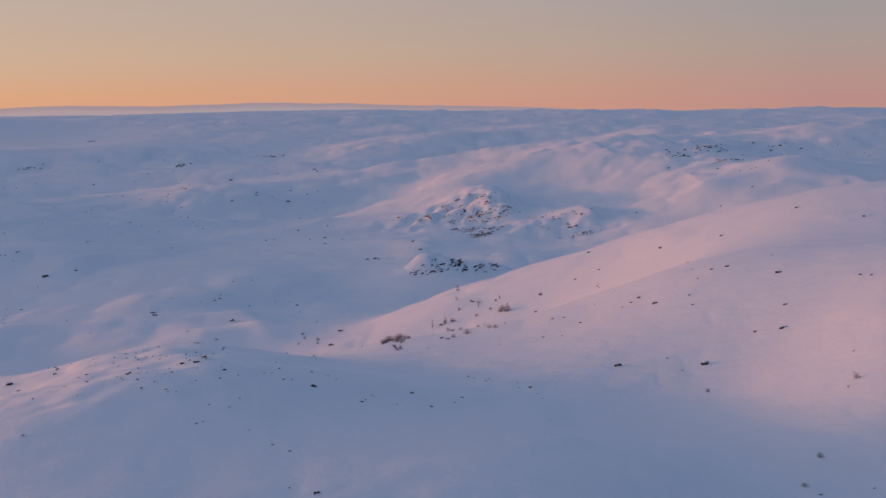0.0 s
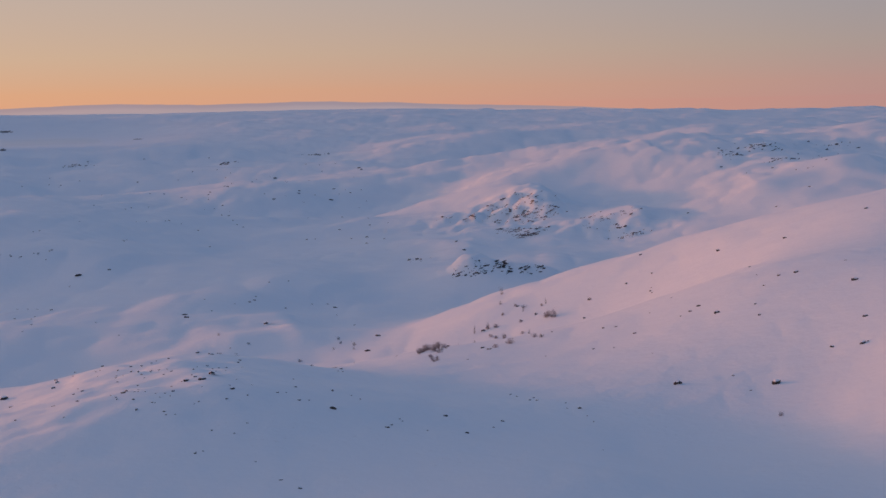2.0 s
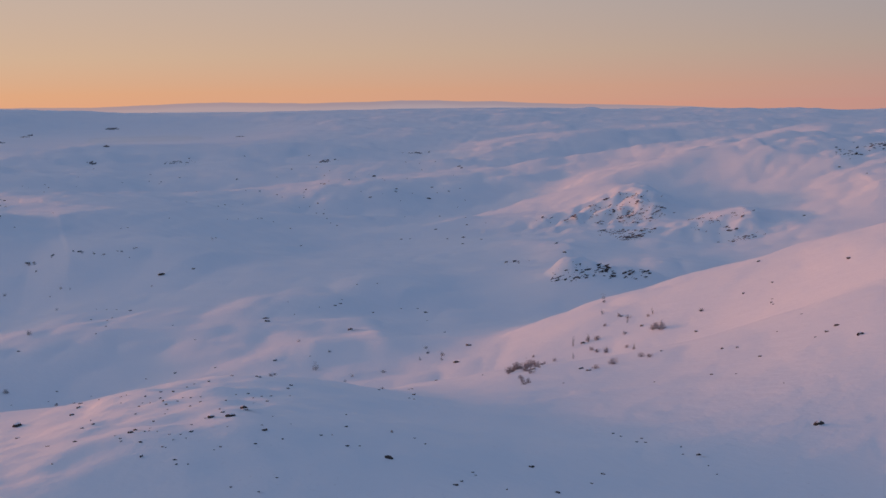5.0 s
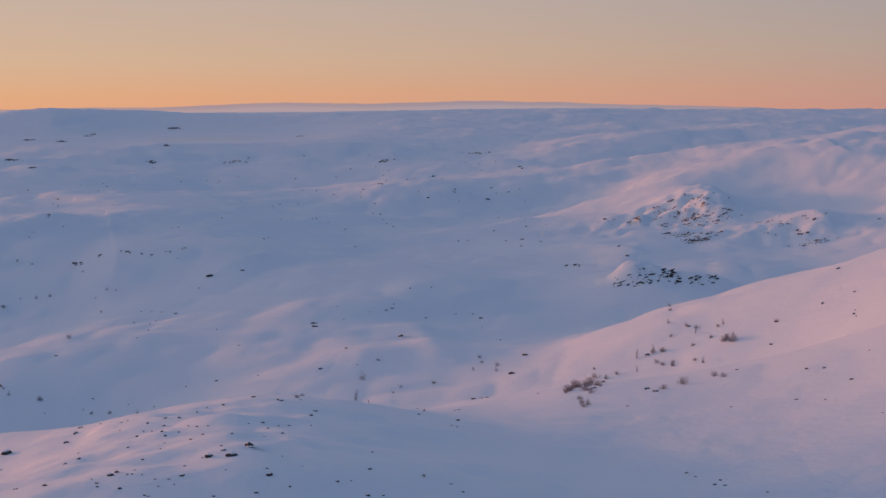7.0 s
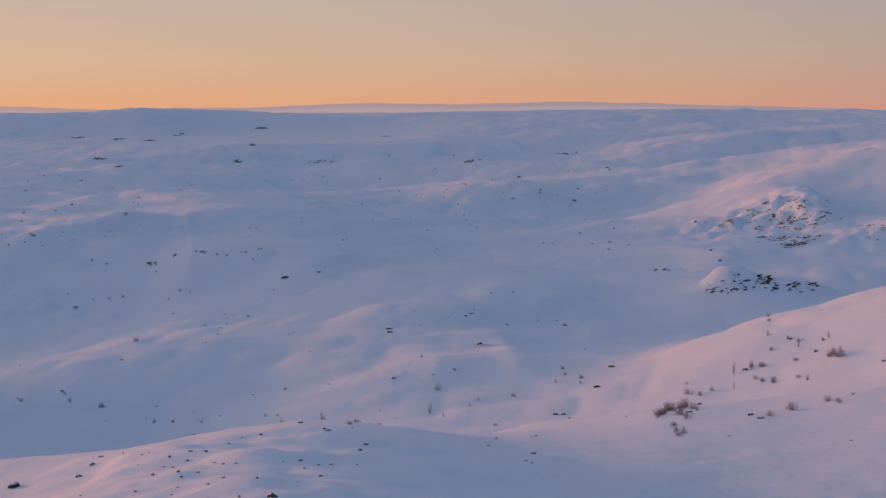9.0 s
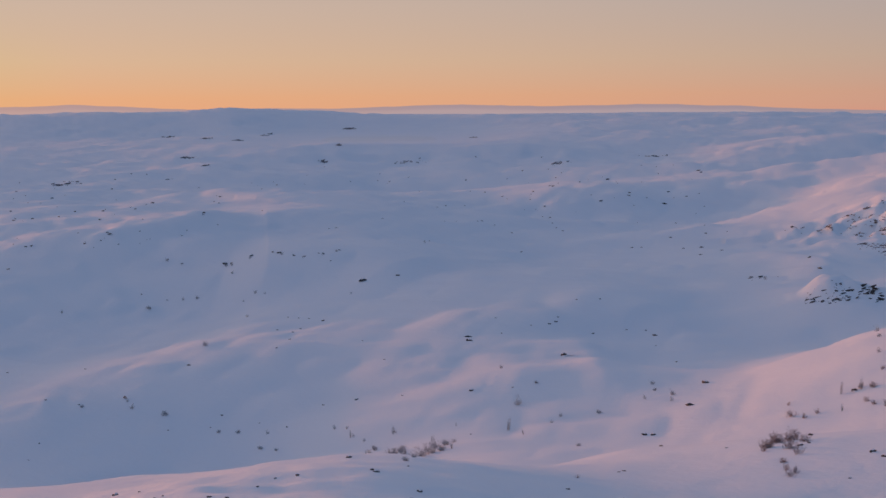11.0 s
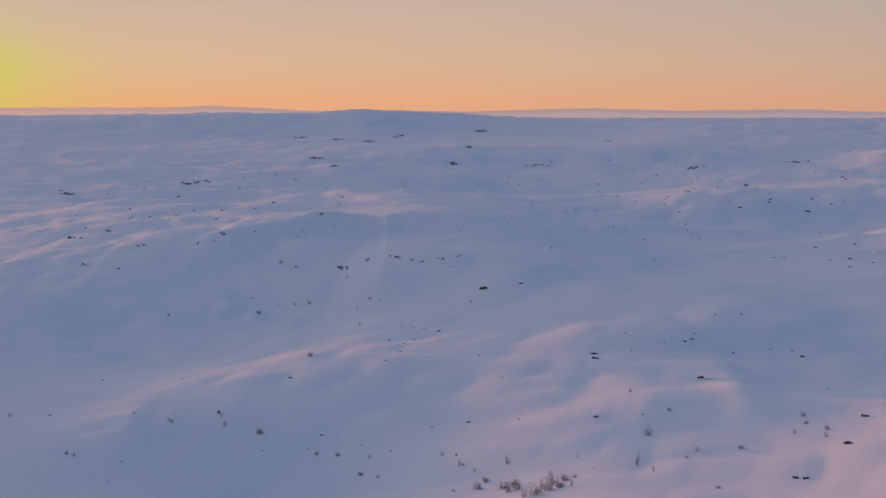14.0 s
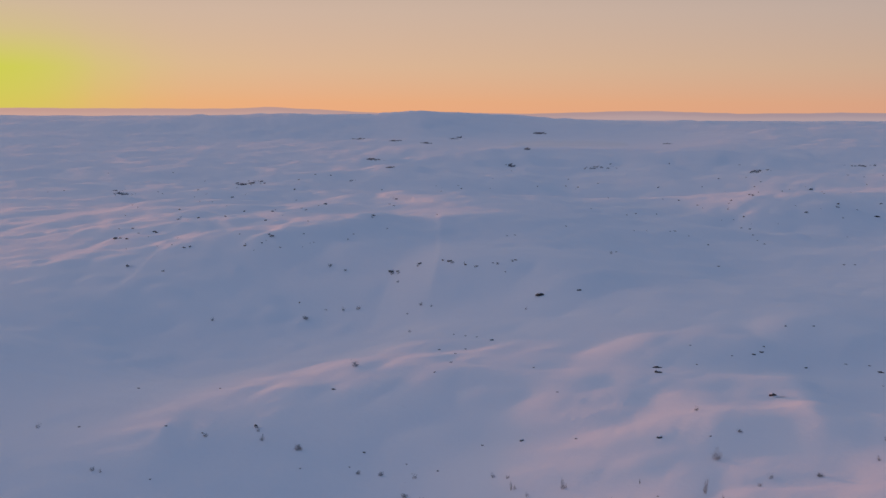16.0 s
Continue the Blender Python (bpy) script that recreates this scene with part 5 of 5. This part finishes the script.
def plant(kinds, places, label, group, grow):
    at_last = {}
    for x, y, size in places:
        k = rnd.randrange(len(kinds))
        s = size * grow * rnd.uniform(0.9, 1.15)
        m = pose(x, y, height(x, y), rnd.uniform(-6, 6), rnd.uniform(-6, 6), rnd.uniform(0, 360)) @ Matrix.Diagonal((s, s, s * rnd.uniform(0.85, 1.15), 1))
        if k in at_last:
            tagged(copy_thing(kinds[k], m), label, "shrub", group)
        else:
            at_last[k] = m
            tagged(kinds[k], label, "shrub", group)
    for k, m in at_last.items():
        kinds[k].matrix_basis = m


on_hill = [p for p in BUSHES if p[0] > -18 and p[1] < 240 or p[1] < 135]
in_valley = [p for p in BUSHES if p not in on_hill]
plant([make_shrub(s, 0.5, h, n) for s, h, n in ((21, 0.62, 17), (22, 0.5, 22), (23, 0.72, 14), (24, 0.55, 18))], on_hill, "leafless brown dwarf birch bush standing in snow", "bare bushes on the slopes", 0.95)
plant([make_shrub(s, 0.5, h, n, RIMED_SHADE) for s, h, n in ((25, 0.66, 16), (26, 0.52, 20), (27, 0.8, 13))], in_valley, "rimed dwarf birch bush in the snowy valley, greyed for shade", "rimed bushes in the valley", 0.95)
plant([make_shrub(s, 0.28, h, n, RIMED_SHADE) for s, h, n in ((31, 1.5, 14), (32, 1.25, 12))], SAPLINGS, "slender bare birch sapling rising from the snow", "saplings in the valley", 1.0)


# ---- crags ----
STONE_KINDS = [stone_bmesh(40 + s, q, 0.4, 1) for s, q in ((1, 0.8), (2, 0.6), (3, 0.95), (4, 0.5), (5, 0.7))]
STONE_MESHES, HAZED_MESHES, SUNLIT_MESHES = [], [], []
for bm in STONE_KINDS:
    for mat, store in ((ROCK, STONE_MESHES), (HAZED_ROCK, HAZED_MESHES), (SUNLIT_ROCK, SUNLIT_MESHES)):
        me = bpy.data.meshes.new("stone")
        bm.to_mesh(me)
        me.materials.append(mat)
        store.append(me)
    bm.free()


def crag(x, y, along, across, turn, count, small, large, label, seed, meshes=STONE_MESHES):
    """A patch of bedrock breaking through the snow: stones strewn over an oval patch of ground, thickest in its middle."""
    r = random.Random(seed)
    root = tagged(new("rock_outcrop"), label, "rock outcrop", "outcrops of bare rock")
    root.location = (x, y, height(x, y))
    ca, sa = math.cos(radians(turn)), math.sin(radians(turn))
    for _ in range(count):
        u, v = max(-1.6, min(1.6, r.gauss(0, 0.5))) * along, max(-1.6, min(1.6, r.gauss(0, 0.5))) * across
        px, py = x + u * ca - v * sa, y + u * sa + v * ca
        s = small + (large - small) * r.random() ** 2.2
        ob = new("stone", r.choice(meshes))
        ob.parent = root
        m = pose(px, py, height(px, py) - 0.08 * s, r.uniform(-20, 20), r.uniform(-30, 5), 20 + r.uniform(-35, 35)) @ Matrix.Diagonal((s * r.uniform(1.2, 2.2), s * r.uniform(0.6, 0.9), s * r.uniform(0.45, 0.8), 1))
        ob.matrix_basis = Matrix.Translation(-root.location) @ m


KNOLL = "black broken rock face of a low snowy knoll"
FACE = "steep snow-streaked crag of dark rock, reddened for sunlight"
crag(-7.7, 343.6, 2.2, 1.6, 0, 16, 0.25, 0.8, KNOLL, 101)
crag(-4.6, 342.6, 3.1, 1.9, 5, 29, 0.3, 1.2, KNOLL, 102)
crag(-1.9, 343.2, 2.7, 2.2, 10, 29, 0.3, 1.3, KNOLL, 103)
crag(-2.4, 346.2, 1.8, 1.6, 10, 11, 0.2, 0.7, KNOLL, 104)
crag(2.9, 346.1, 3.1, 2.1, 5, 39, 0.3, 1.5, KNOLL, 105)
crag(4.8, 344.6, 2.0, 1.4, 5, 13, 0.3, 1, KNOLL, 106)
crag(9.3, 345.8, 2.0, 1.4, 5, 16, 0.25, 1, KNOLL, 107)
crag(12.4, 347.3, 2.0, 1.4, 5, 16, 0.25, 1, KNOLL, 108)
crag(7.7, 456.0, 4.8, 2.6, -10, 78, 0.3, 1.38, FACE, 109, SUNLIT_MESHES)
crag(12.2, 449.8, 4.7, 2.6, -10, 82, 0.3, 1.495, FACE, 110, SUNLIT_MESHES)
crag(16.9, 454.2, 3.0, 3.2, 0, 32, 0.3, 1.265, FACE, 111, SUNLIT_MESHES)
crag(4.4, 488.5, 7.0, 6.4, 20, 59, 0.25, 1.15, FACE, 112, SUNLIT_MESHES)
crag(10.2, 481.8, 7.5, 8.0, 30, 82, 0.25, 1.15, FACE, 113, SUNLIT_MESHES)
crag(16.1, 482.9, 6.9, 8.0, 30, 78, 0.25, 1.265, FACE, 114, SUNLIT_MESHES)
crag(7.6, 498.1, 8.4, 8.0, 30, 78, 0.2, 1.035, FACE, 115, SUNLIT_MESHES)
crag(15.5, 492.7, 8.3, 6.4, 30, 50, 0.2, 0.92, FACE, 116, SUNLIT_MESHES)
crag(21.9, 481.8, 5.0, 4.8, 20, 46, 0.3, 1.495, FACE, 117, SUNLIT_MESHES)
crag(1.5, 497.7, 3.9, 4.8, 20, 27, 0.25, 1.035, FACE, 118, SUNLIT_MESHES)
crag(-5.6, 490.5, 3.8, 3.2, 10, 23, 0.3, 1.035, FACE, 119, SUNLIT_MESHES)
crag(-14.7, 494.9, 3.2, 3.2, 0, 11, 0.3, 0.92, FACE, 120, SUNLIT_MESHES)
crag(33.9, 472.1, 3.1, 3.2, 30, 20, 0.3, 1.38, FACE, 121, SUNLIT_MESHES)
crag(35.4, 454.6, 7.7, 4.8, 30, 36, 0.2, 0.805, FACE, 122, SUNLIT_MESHES)
crag(41.2, 448.5, 4.7, 4.0, 20, 46, 0.25, 1.15, FACE, 123, SUNLIT_MESHES)
crag(43.9, 439.3, 4.0, 2.6, 0, 41, 0.3, 1.38, FACE, 124, SUNLIT_MESHES)
crag(47.9, 440.6, 2.6, 2.2, 0, 20, 0.3, 1.495, FACE, 125, SUNLIT_MESHES)
crag(41.5, 460.8, 7.2, 4.8, 20, 27, 0.2, 0.92, FACE, 126, SUNLIT_MESHES)
crag(47.8, 458.9, 4.2, 3.2, 0, 16, 0.3, 1.15, FACE, 127, SUNLIT_MESHES)
crag(-19.5, 388.0, 3.0, 3.2, 0, 16, 0.3, 1.035, FACE, 128, SUNLIT_MESHES)
RIDGE = "dark rock band along a snowy ridge"
crag(95.0, 540.0, 6.0, 8.0, 70, 22, 0.5, 1.8, RIDGE, 112)
crag(108.0, 552.0, 9.0, 10.0, 30, 40, 0.5, 2.2, RIDGE, 113)
crag(110.0, 514.0, 7.0, 4.0, 10, 20, 0.5, 1.8, RIDGE, 114)
crag(149.0, 590.0, 10.0, 6.0, 20, 20, 0.5, 1.8, RIDGE, 115)
crag(148.0, 545.0, 5.0, 3.0, 20, 10, 0.5, 1.4, RIDGE, 116)

for i, (x, y, size) in enumerate(CRAGS):
    far = math.hypot(x, y)
    crag(x, y, size * 0.5, size * 0.45, 25, 12 + int(size), far * 0.0008, far * 0.0030, "small dark rock face on a distant snowy ridge", 200 + i, HAZED_MESHES)
